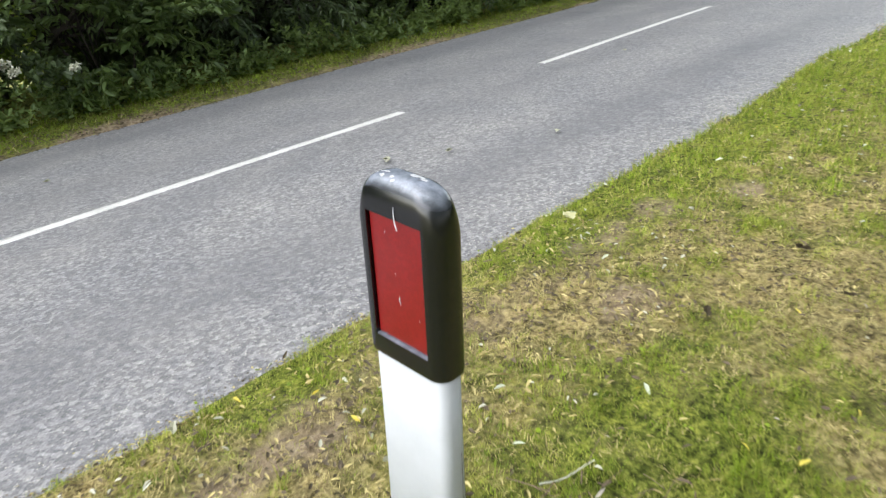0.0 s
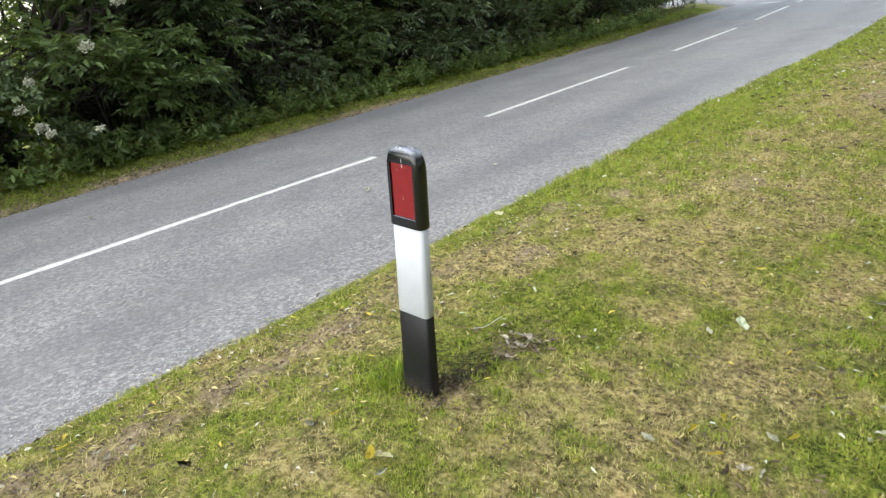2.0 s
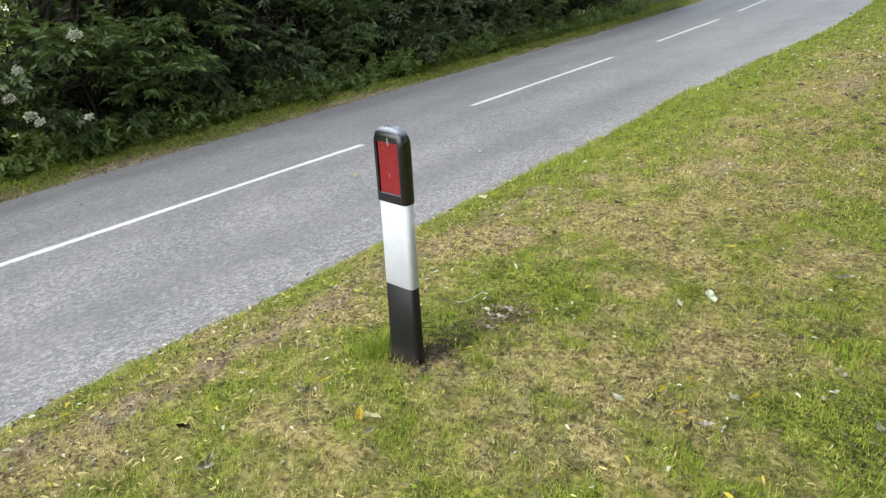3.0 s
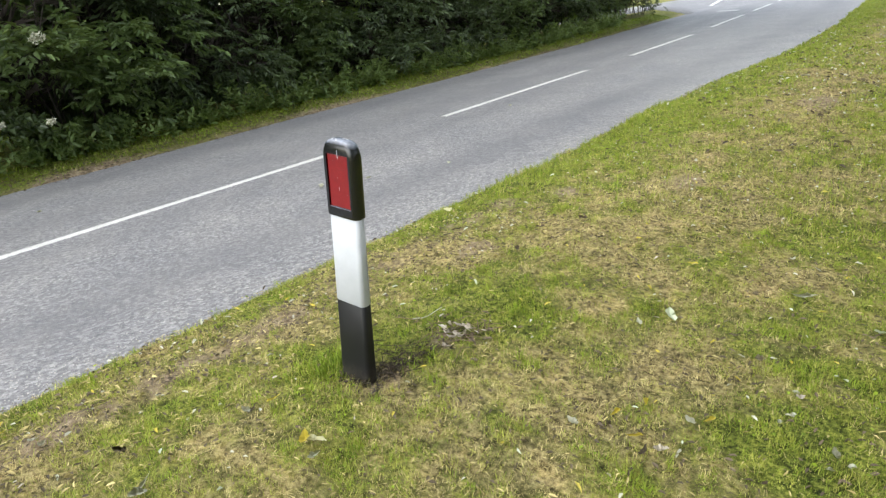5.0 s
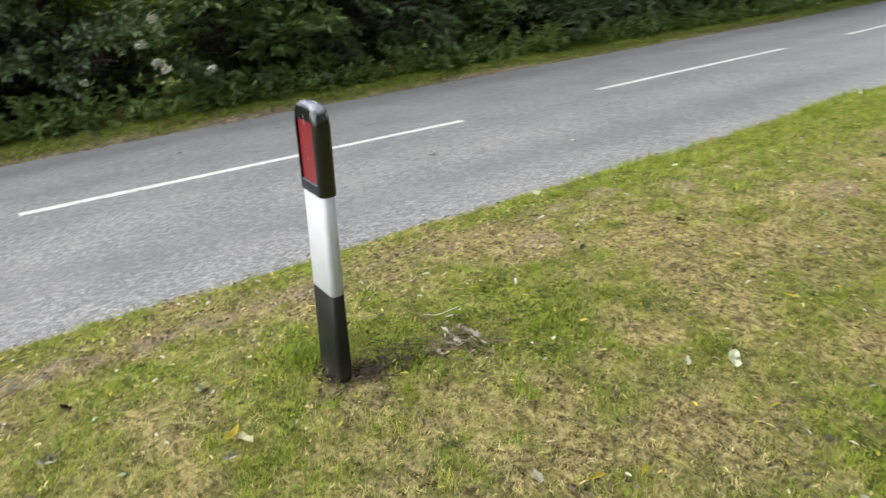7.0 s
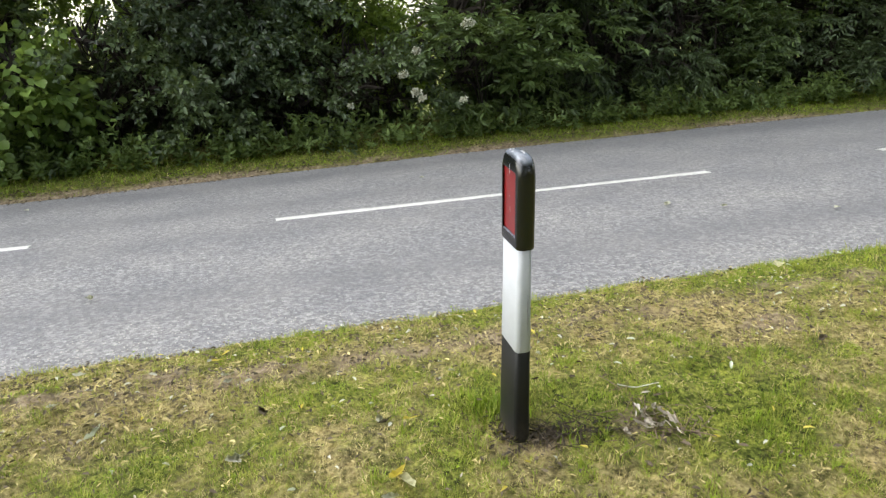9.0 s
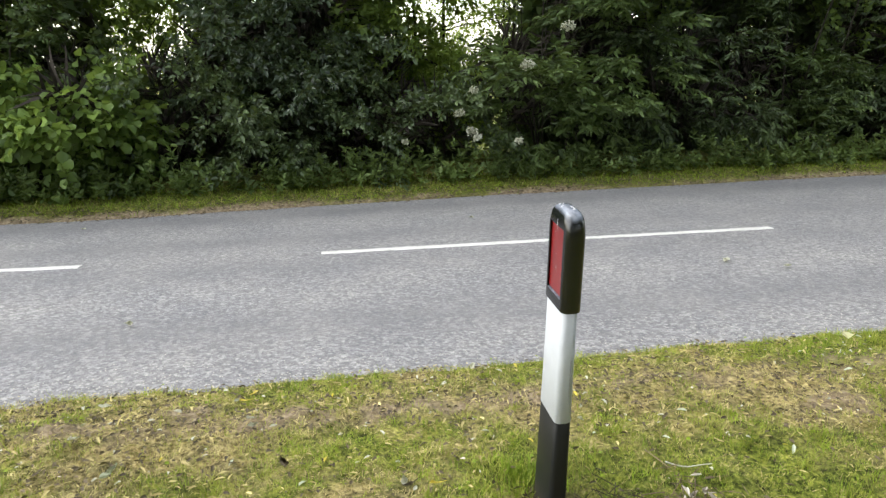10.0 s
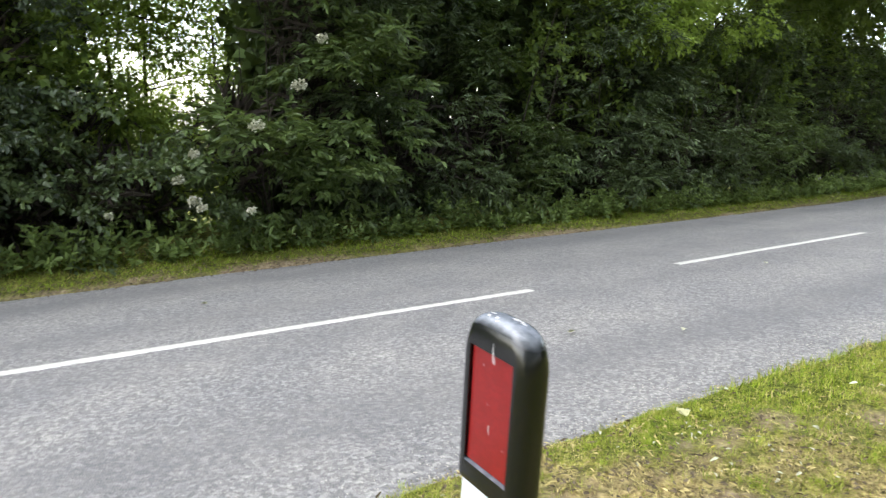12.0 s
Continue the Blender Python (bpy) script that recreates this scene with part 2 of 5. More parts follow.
M_PAINT, nodes, links, b = material("road_paint", 0.6, 0.4)
worn = ramp(nodes, links, noise_tex(nodes, links, 190.0, 4.0, 0.75), [(0.32, (0.3, 0.3, 0.3)), (0.46, (0.66, 0.66, 0.64)), (1.0, (0.72, 0.72, 0.7))])
streak = ramp(nodes, links, noise_tex(nodes, links, 9.0, 4.0, 0.6), [(0.3, (0.82, 0.82, 0.8)), (0.7, (1, 1, 1))])
links.new(mix(nodes, links, 1.0, worn, streak, "MULTIPLY"), b.inputs["Base Color"])

M_GREEN = leaf_material("fresh_grass", (0.07, 0.115, 0.008), (0.36, 0.5, 0.036), 0.5, 0.25, 0.3, 14.0, 0.7)
M_OLIVE = leaf_material("tired_grass", (0.17, 0.185, 0.028), (0.53, 0.555, 0.115), 0.6, 0.2, 0.25, 15.0, 0.7)
M_STRAW = leaf_material("dry_grass", (0.2, 0.155, 0.06), (0.8, 0.68, 0.32), 0.7, 0.15, 0.2, 16.0, 0.65)
M_STRIP = leaf_material("lit_verge_grass", (0.07, 0.09, 0.014), (0.28, 0.33, 0.055), 0.6, 0.25, 0.25, 9.0, 0.65)
# paler copy of tree_leaf, so the saplings in the gap look backlit
M_YOUNG = leaf_material("young_tree_leaf", (0.08, 0.13, 0.02), (0.3, 0.42, 0.08), 0.5, 0.6)
M_HAZEL = leaf_material("hazel_leaf", (0.028, 0.06, 0.014), (0.26, 0.38, 0.09), 0.42, 0.38)
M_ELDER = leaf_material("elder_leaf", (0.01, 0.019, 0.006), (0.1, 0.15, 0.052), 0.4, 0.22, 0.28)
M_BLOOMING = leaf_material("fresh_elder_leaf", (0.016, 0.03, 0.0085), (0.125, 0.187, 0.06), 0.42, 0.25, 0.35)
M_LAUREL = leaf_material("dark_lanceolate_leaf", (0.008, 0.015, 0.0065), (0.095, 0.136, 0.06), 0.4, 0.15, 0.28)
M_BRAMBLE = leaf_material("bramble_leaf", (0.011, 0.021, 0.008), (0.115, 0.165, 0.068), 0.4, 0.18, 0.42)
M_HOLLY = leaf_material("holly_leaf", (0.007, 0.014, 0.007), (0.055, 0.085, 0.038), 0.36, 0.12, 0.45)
M_NETTLE = leaf_material("nettle_leaf", (0.05, 0.085, 0.025), (0.2, 0.28, 0.08), 0.5, 0.3)
M_CANOPY = leaf_material("tree_leaf", (0.03, 0.06, 0.014), (0.155, 0.225, 0.048), 0.5, 0.45)
M_CLIP = leaf_material("clipped_hedge_leaf", (0.018, 0.036, 0.009), (0.115, 0.17, 0.04), 0.42, 0.2)
M_BLOSSOM = leaf_material("elder_blossom", (0.4, 0.4, 0.3), (0.68, 0.67, 0.57), 0.8, 0.2, 0.2)
M_BARK = plain("bark", (0.04, 0.033, 0.026), 0.9, 0.2, 0.45, 14.0, 0.0, 0.8)
M_TWIG = plain("dead_twig", (0.2, 0.15, 0.1), 0.85, 0.2, 0.35, 60.0)
M_WHITE = plain("white_plastic", (0.44, 0.46, 0.485), 0.5, 0.35, 0.06, 18.0, 0.0, 0.08)
M_BLACK = plain("black_plastic", (0.009, 0.0095, 0.01), 0.33, 0.6, 0.3, 40.0, 0.0, 0.12)
# weathered black plastic; a mottled pale tint paints the sky's sheen on upward faces
M_CAP, nodes, links, b = material("weathered_plastic_sky_sheen", 0.2, 0.65)
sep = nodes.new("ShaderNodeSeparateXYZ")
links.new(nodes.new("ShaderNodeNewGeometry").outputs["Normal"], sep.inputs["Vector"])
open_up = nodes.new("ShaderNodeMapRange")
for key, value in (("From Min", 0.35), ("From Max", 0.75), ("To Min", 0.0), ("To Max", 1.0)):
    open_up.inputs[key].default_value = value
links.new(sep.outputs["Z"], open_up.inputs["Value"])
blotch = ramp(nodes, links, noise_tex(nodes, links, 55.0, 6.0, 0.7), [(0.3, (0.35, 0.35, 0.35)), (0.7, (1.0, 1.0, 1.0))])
sky_sheen = nodes.new("ShaderNodeMath")
sky_sheen.operation = "MULTIPLY"
links.new(open_up.outputs["Result"], sky_sheen.inputs[0])
links.new(blotch, sky_sheen.inputs[1])
links.new(mix(nodes, links, sky_sheen.outputs[0], (0.006, 0.0065, 0.0075), (0.27, 0.3, 0.36)), b.inputs["Base Color"])
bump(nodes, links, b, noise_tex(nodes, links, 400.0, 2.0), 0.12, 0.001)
M_SCUFF = plain("scuffed_plastic", (0.46, 0.47, 0.49), 0.6, 0.4, 0.5, 220.0)
M_SEAM = plain("moulding_seam", (0.2, 0.2, 0.2), 0.7)
M_FOOT, nodes, links, b = material("muddy_black_plastic", 0.42, 0.28)
tc = nodes.new("ShaderNodeTexCoord")
sep = nodes.new("ShaderNodeSeparateXYZ")
links.new(tc.outputs["Object"], sep.inputs["Vector"])
low = nodes.new("ShaderNodeMapRange")
for key, value in (("From Min", 0.0), ("From Max", 0.1), ("To Min", 0.5), ("To Max", 0.0)):
    low.inputs[key].default_value = value
links.new(sep.outputs["Z"], low.inputs["Value"])
splash = ramp(nodes, links, noise_tex(nodes, links, 45.0, 6.0, 0.7), [(0.35, (0.0, 0.0, 0.0)), (0.7, (1.0, 1.0, 1.0))])
mud = nodes.new("ShaderNodeMath")
mud.operation = "MULTIPLY"
links.new(low.outputs["Result"], mud.inputs[0])
links.new(splash, mud.inputs[1])
links.new(mix(nodes, links, mud.outputs[0], (0.01, 0.0105, 0.011), (0.2, 0.17, 0.13)), b.inputs["Base Color"])
M_YELLOW = leaf_material("yellow_leaf", (0.5, 0.4, 0.03), (0.72, 0.6, 0.12), 0.5, 0.2)
M_PALE = leaf_material("pale_leaf", (0.4, 0.4, 0.31), (0.7, 0.69, 0.57), 0.6, 0.15)
M_CREAM = leaf_material("cream_leaf", (0.68, 0.65, 0.4), (0.85, 0.83, 0.66), 0.6, 0.2)
M_SAGE = leaf_material("pale_green_leaf", (0.5, 0.55, 0.4), (0.68, 0.72, 0.58), 0.6, 0.2)
M_GREY = leaf_material("grey_leaf", (0.36, 0.31, 0.25), (0.7, 0.64, 0.55), 0.7, 0.1)
M_ROTTEN = leaf_material("rotten_leaf", (0.016, 0.012, 0.008), (0.1, 0.075, 0.048), 0.75, 0.05)
M_BROWN = leaf_material("brown_leaf", (0.05, 0.037, 0.024), (0.19, 0.145, 0.09), 0.7, 0.05)
M_CONCRETE = plain("pale_concrete", (0.45, 0.43, 0.39), 0.85, 0.3, 0.12, 3.0, 0.0, 0.3)

M_RED, nodes, links, b = material("red_reflector", 0.3, 0.5)
v = node(nodes, "ShaderNodeTexVoronoi", Scale=260.0)
links.new(place(nodes), v.inputs["Vector"])
bw = nodes.new("ShaderNodeRGBToBW")
links.new(v.outputs["Color"], bw.inputs["Color"])
cells = ramp(nodes, links, bw.outputs["Val"], [(0.2, (0.15, 0.002, 0.003)), (0.8, (0.21, 0.004, 0.005))])
film = ramp(nodes, links, noise_tex(nodes, links, 30.0, 4.0, 0.65), [(0.35, (0.15, 0.002, 0.003)), (0.75, (0.22, 0.009, 0.01))])
links.new(mix(nodes, links, 0.5, cells, film), b.inputs["Base Color"])
b.inputs["Coat Weight"].default_value = 0.25
b.inputs["Coat Roughness"].default_value = 0.25


# ---- building helpers ----
def part(name, bm, mat, parent=None, label=""):
    """One bmesh as one mesh object, under a thing or a part."""
    me = bpy.data.meshes.new(name)
    bm.to_mesh(me)
    bm.free()
    me.materials.append(mat)
    ob = new(name, me)
    if parent:
        ob.parent = parent
    if label:
        ob["label"] = label
    return ob


def sheet(name, verts, quads, mat, parent=None, label="", smooth=False, fields=None):
    """A mesh from numpy arrays: points and faces of four corners."""
    verts, quads = np.asarray(verts, np.float32), np.asarray(quads, np.int32)
    me = bpy.data.meshes.new(name)
    me.vertices.add(len(verts))
    me.vertices.foreach_set("co", verts.ravel())
    k = quads.shape[1]
    me.loops.add(quads.size)
    me.loops.foreach_set("vertex_index", quads.ravel())
    me.polygons.add(len(quads))
    me.polygons.foreach_set("loop_start", np.arange(0, quads.size, k, dtype=np.int32))
    me.polygons.foreach_set("loop_total", np.full(len(quads), k, np.int32))
    if smooth:
        me.polygons.foreach_set("use_smooth", np.ones(len(quads), bool))
    me.update(calc_edges=True)
    for key, values in (fields or {}).items():
        a = me.attributes.new(key, "FLOAT", "POINT")
        a.data.foreach_set("value", np.asarray(values, np.float32))
    me.materials.append(mat)
    ob = new(name, me)
    if parent:
        ob.parent = parent
    if label:
        ob["label"] = label
    return ob


def grid_quads(nu, nv):
    i = (np.arange(nu - 1)[:, None] * nv + np.arange(nv - 1)[None, :]).ravel()
    return np.stack([i, i + nv, i + nv + 1, i + 1], 1)


def unit(a):
    return a / np.maximum(np.linalg.norm(a, axis=-1, keepdims=True), 1e-9)


def tube(points, radii, sides=6):
    """A tapered round stem along points, as verts and quads."""
    points = np.asarray(points, float)
    along = unit(np.gradient(points, axis=0))
    ref = np.where(np.abs(along[:, 2:3]) > 0.9, np.array([[1.0, 0, 0]]), np.array([[0, 0, 1.0]]))
    u = unit(np.cross(along, ref))
    w = np.cross(along, u)
    a = np.linspace(0, 2 * np.pi, sides, endpoint=False)
    ring = np.cos(a)[None, :, None] * u[:, None] + np.sin(a)[None, :, None] * w[:, None]
    verts = (points[:, None] + ring * np.asarray(radii, float)[:, None, None]).reshape(-1, 3)
    i = (np.arange(len(points) - 1)[:, None] * sides + np.arange(sides)[None]).ravel()
    j = (np.arange(len(points) - 1)[:, None] * sides + (np.arange(sides)[None] + 1) % sides).ravel()
    return verts, np.stack([i, j, j + sides, i + sides], 1)


def joined(pieces):
    verts, quads, n = [], [], 0
    for v, q in pieces:
        verts.append(v)
        quads.append(q + n)
        n += len(v)
    return np.concatenate(verts), np.concatenate(quads)


def leaves_at(rng, base, way, length, width, fold=0.25, up=0.6, curl=0.12, plain_leaf=False):
    """Folded six-cornered leaves: base points, directions, lengths and widths."""
    n = len(base)
    way = unit(way)
    face = unit(np.array([0, 0, up]) + rng.normal(0, 0.45, (n, 3)))
    side = unit(np.cross(way, face))
    face = np.cross(side, way)
    L, W = np.broadcast_to(length, n)[:, None], np.broadcast_to(width, n)[:, None]
    drop = face * (-curl * L)
    full = 0.46 if float(np.mean(W / L)) > 0.7 else 0.36
    lift = face * W * fold
    v = np.stack([base, base + way * L * 0.3 + side * W * 0.46 + lift, base + way * L * (0.36 + full - 0.04) + side * W * full + lift + drop * 0.5,
                  base + way * L + drop, base + way * L * (0.36 + full - 0.04) - side * W * full + lift + drop * 0.5, base + way * L * 0.3 - side * W * 0.46 + lift], 1)
    if plain_leaf:
        v = np.stack([base, base + way * L * 0.45 + side * W * 0.48 + lift, base + way * L + drop, base + way * L * 0.45 - side * W * 0.48 + lift], 1)
        return v.reshape(-1, 3), np.arange(n)[:, None] * 4 + np.array([[0, 1, 2, 3]])
    i = np.arange(n)[:, None] * 6
    q = np.concatenate([i + np.array([[0, 1, 2, 3]]), i + np.array([[0, 3, 4, 5]])], 0)
    return v.reshape(-1, 3), q


def sprigs(rng, at, out, leaves, twig, length, width, droop=0.4, spread=0.9, fold=0.25, pinnate=False, plain_leaf=False):
    """Leafy shoots: at each point a short twig that points out and bears leaves round it."""
    s = len(at)
    out = unit(out + rng.normal(0, 0.25, (s, 3)))
    k = np.arange(leaves)
    along = (k + 0.6) / leaves
    ref = unit(rng.normal(0, 1, (s, 3)))
    u = unit(np.cross(out, ref))
    w = np.cross(out, u)
    turn = k[None, :] * 2.4 + rng.uniform(0, 6.28, (s, 1))
    if pinnate:
        u = unit(np.cross(out, np.array([0, 0, 1.0]) + rng.normal(0, 0.25, (s, 3))))
        turn = k[None, :] * np.pi + rng.normal(0, 0.25, (s, leaves))
        w = np.cross(u, out)
        along = (k // 2 * 2 + 1.0) / leaves
    ring = np.cos(turn)[..., None] * u[:, None] + np.sin(turn)[..., None] * w[:, None]
    size = rng.uniform(0.65, 1.2, (s, leaves))
    base = at[:, None] + out[:, None] * (along[None, :, None] * twig) + np.array([0, 0, -1.0]) * (droop * 0.35 * twig) * (along**2)[None, :, None]
    tip = 1 - spread * 0.35 * along[None, :, None]
    way = out[:, None] * (0.55 + 0.5 * along[None, :, None]) + ring * spread * tip + np.array([0, 0, -droop])
    return leaves_at(rng, base.reshape(-1, 3), way.reshape(-1, 3), (length * size).ravel(), (width * size).ravel(), fold, plain_leaf=plain_leaf)


def sprays(rng, p, d, per, reach):
    """Arching side branches in loose tiers: the places and ways of the shoots along them."""
    s = len(p)
    d = unit(d * np.array([1, 1, 0.45]) + np.array([0, 0, 0.12]))
    t = (np.arange(per)[None, :, None] + rng.uniform(0.2, 1.0, (s, per, 1))) / per
    reach = reach * rng.uniform(0.6, 1.25, (s, 1, 1))
    side = unit(np.cross(d, np.array([0, 0, 1.0])))[:, None] * np.where(np.arange(per) % 2, 1, -1)[None, :, None]
    at = p[:, None] + d[:, None] * reach * t + side * reach * 0.22 * (1 - 0.6 * t) + np.array([0, 0, 1.0]) * reach * (0.2 * t - 0.5 * t**2) + rng.normal(0, 0.025, (s, per, 3))
    out = d[:, None] * (0.4 + 0.6 * t) + side * 0.75 * (1 - 0.5 * t) + np.array([0, 0, 1.0]) * (0.15 - 0.55 * t)
    return at.reshape(-1, 3), unit(out.reshape(-1, 3))


def lobe_points(rng, lobes, count, deep=0.35, front=None):
    """Points near the outside of a cloud of ellipsoids, with their outward ways."""
    lobes = np.asarray(lobes, float)
    area = lobes[:, 3] * lobes[:, 5]
    which = rng.choice(len(lobes), count * 3, p=area / area.sum())
    d = unit(rng.normal(0, 1, (count * 3, 3)))
    r = 1 - deep * rng.random((count * 3, 1)) ** 1.6
    p = lobes[which, :3] + d * lobes[which, 3:] * r
    inside = np.zeros(len(p), bool)
    for lo in lobes:
        inside |= (((p - lo[:3]) / lo[3:]) ** 2).sum(1) < 0.42
    keep = ~inside
    if front is not None:
        keep &= d @ np.asarray(front, float) > -0.35
    p, d = p[keep][:count], d[keep][:count]
    return p, unit(d + np.array([0, 0, 0.15]))

# ---- ground, road, markings ----
cs = np.concatenate([[-400, -200, -90, -45, -25, -14, -9, -6.5, -5.2, -4.4], np.arange(-3.9, -3.05, 0.08), [-3.0, -2.965, -2.93, -2.8], [-2.2, -1, 0, 1, 2], [2.25, 2.36], np.arange(2.42, 2.66, 0.03), np.arange(2.68, 6.6, 0.055), np.arange(6.65, 10, 0.16), [10.2, 11, 14, 20, 35, 70, 150, 400]])
ys = np.concatenate([[-400, -180, -80, -40, -22, -18], np.arange(-15, -8, 0.3), np.arange(-8, 8, 0.06), np.arange(8, 32, 0.25), [34, 38, 44, 55, 75, 120, 220, 420]])
cc, yy = np.meshgrid(cs, ys, indexing="ij")
xx = spread(cc, yy) - centre(yy) * np.clip((np.abs(cc) - 20) / 60, 0, 1)
zz = land_z(xx, yy) + np.where(np.abs(cc) < 14, unevenness(xx, yy), 0.0)
ground = sheet("ground", np.stack([xx, yy, zz], -1).reshape(-1, 3), grid_quads(len(cs), len(ys))[:, ::-1], M_LAND, smooth=True, fields={"lush": lushness(xx, yy).ravel(), "bare": bareness(xx, yy).ravel()})
tagged(ground, "grassy verge soil with straw and bare brown patches", "ground", kind="structure")


def ground_at(x, y):
    x, y = np.asarray(x, float), np.asarray(y, float)
    return land_z(x, y) + unevenness(x, y)


cs = np.concatenate([[-3.02, -3.0, -2.996, -2.985], np.linspace(-2.9, 2.5, 40), [2.545, 2.556, 2.56, 2.58]])
ys = np.concatenate([np.arange(-60, -10, 2.0), np.arange(-10, 12, 0.25), np.arange(12, 60, 1.0), np.arange(60, 130, 8.0)])
cc, yy = np.meshgrid(cs, ys, indexing="ij")
xx = spread(cc, yy)
zz = road_z(xx, yy) - np.where((cc < -3.01) | (cc > 2.57), 0.06, 0) + 0.006 * (vnoise(xx * 2, yy * 1.2, 21) - 0.5)
tracks = np.exp(-((cc - 1.75) / 0.3) ** 2) + np.exp(-((cc - 0.35) / 0.3) ** 2) * 0.6 + np.exp(-((cc + 0.75) / 0.3) ** 2) * 0.7 + np.exp(-((cc + 2.3) / 0.4) ** 2) * 0.8
tracks = np.clip(tracks * (0.65 + 0.6 * vnoise(xx * 1.2, yy * 0.35, 22)), 0, 1)
road = sheet("road", np.stack([xx, yy, zz], -1).reshape(-1, 3), grid_quads(len(cs), len(ys))[:, ::-1], M_ROAD, smooth=True, fields={"worn": tracks.ravel()})
tagged(road, "grey chipped asphalt country road with worn wheel tracks", "road", kind="structure")


def flat_strip(name, a, b_, width, lift, mat, label, category, ragged=0.004, surface=road_z, steps=0.02):
    """A thin painted strip from a to b_ that follows the surface, with uneven edges."""
    a, b_ = np.array(a, float), np.array(b_, float)
    n = max(8, int(np.linalg.norm(b_ - a) / steps))
    t = np.linspace(0, 1, n)[:, None]
    mid = a + (b_ - a) * t
    across = np.array([b_[1] - a[1], a[0] - b_[0]]) / np.linalg.norm(b_ - a)
    rng = np.random.default_rng(int(abs(a[1] * 100)) + 5)
    rows = []
    for s in (-1, -0.95, 0.95, 1):
        edge = mid + across * (s * width / 2) + across * (rng.normal(0, ragged, (n, 1)) if abs(s) > 0.5 else 0)
        z = surface(edge[:, 0], edge[:, 1]) + np.where(abs(s) == 1, -0.003, lift)
        rows.append(np.column_stack([edge, z]))
    ob = sheet(name, np.concatenate(rows), grid_quads(4, n), mat)
    return tagged(ob, label, category, kind="structure")


for y0, y1 in [(-9.6, -5.6), (-3.85, 0.0), (2.0, 6.0), (8.0, 12.0), (14.0, 18.6), (20.6, 25.4), (28.0, 33.0)]:
    ob = flat_strip("road_marking", (float(centre(y0)), y0), (float(centre(y1)), y1), 0.092, 0.005, M_PAINT, "worn white dash on the road's centre line", "road marking")
    ob["group"] = "centre line dashes"
flat_strip("give_way_line", (-2.45, 23.6), (-1.45, 22.5), 0.18, 0.006, M_PAINT, "short white line across the junction mouth", "road marking")

# side road that joins on the far side, and a pale drive mouth on the near side
ts = np.linspace(0, 1, 60)
mid = np.stack([-2.2 - 26 * ts, 29.5 + 9 * ts**1.4], 1)
w = 3.2 + 3.0 * (1 - ts) ** 3


def junction_z(x, y):
    return np.where(x - centre(y) > -2.9, road_z(x, y) - 0.012, land_z(x, y) + 0.06)


verts = []
for s in (-1, -0.98, -0.6, -0.2, 0.2, 0.6, 0.98, 1):
    sx, sy = mid[:, 0], mid[:, 1] + s * w
    verts.append(np.column_stack([sx, sy, junction_z(sx, sy) - (0.0 if abs(s) < 1 else 0.2)]))
side = sheet("side_road", np.concatenate(verts), grid_quads(8, 60), M_ROAD, fields={"worn": np.zeros(480)})
flat_strip("edge_line", (-4.4, 29.6), (-6.9, 47.0), 0.12, 0.02, M_PAINT, "white edge line beyond the junction", "road marking", surface=junction_z)
tagged(side, "pale grey asphalt side road at the junction", "road", kind="structure")
bm = bmesh.new()
bmesh.ops.create_grid(bm, x_segments=8, y_segments=8, size=1)
for v in bm.verts:
    v.co = Vector((4.6 + v.co.x * 2.9 + 0.15 * v.co.y, 30.5 + v.co.y * 2.6, 0.0))
    v.co.z = float(land_z(v.co.x, v.co.y)) + 0.03 if v.co.x > 1.8 else -0.35
tagged(part("driveway", bm, M_ROAD), "pale grey asphalt drive mouth beside the road", "driveway", kind="structure")


# ---- the marker post ----
def ring(w, d, r, z, n=6):
    r = min(r, w / 2 - 1e-4, d / 2 - 1e-4)
    pts = []
    for q, (sx, sy) in enumerate(((1, 1), (-1, 1), (-1, -1), (1, -1))):
        for i in range(n):
            a = math.pi / 2 * (q + i / (n - 1))
            pts.append((sx * (w / 2 - r) + r * math.cos(a), sy * (d / 2 - r) + r * math.sin(a), z))
    return pts


def loft(rings, close_top=True, close_bottom=True):
    bm = bmesh.new()
    rows = [[bm.verts.new(p) for p in r] for r in rings]
    for low, high in zip(rows, rows[1:]):
        for i in range(len(low)):
            j = (i + 1) % len(low)
            bm.faces.new((low[i], low[j], high[j], high[i]))
    if close_top:
        bm.faces.new(rows[-1])
    if close_bottom:
        bm.faces.new(rows[0][::-1])
    for f in bm.faces:
        f.smooth = len(f.verts) == 4
    return bm


post = new("marker_post")
lean = Vector((0.056, -0.008, 0.891)).normalized()
POST_Z = 0.247
post.matrix_world = Matrix.Translation((POST_X, POST_Y, POST_Z)) @ Vector((0, 0, 1)).rotation_difference(lean).to_matrix().to_4x4() @ Matrix.Rotation(radians(-3), 4, "Z")
tagged(post, "black and white plastic verge marker post with a red reflector", "marker post")
SW, SD = 0.133, 0.039  # shaft width and depth
SX, SY = 0.0, -0.002  # where the shaft stands


def shaft_ring(grow, z):
    """The shaft's outline: rounded corners and a slightly bowed front and back."""
    flare = 0.008 * max(0.0, 1 - z / 0.6)
    w, d = SW + grow + flare, SD + grow + 1.5 * flare
    return [(x + SX, y * (1 + 0.16 * (1 - (2 * x / w) ** 2)) + SY - 0.25 * flare, z) for x, y, z in ring(w, d, 0.014, z)]


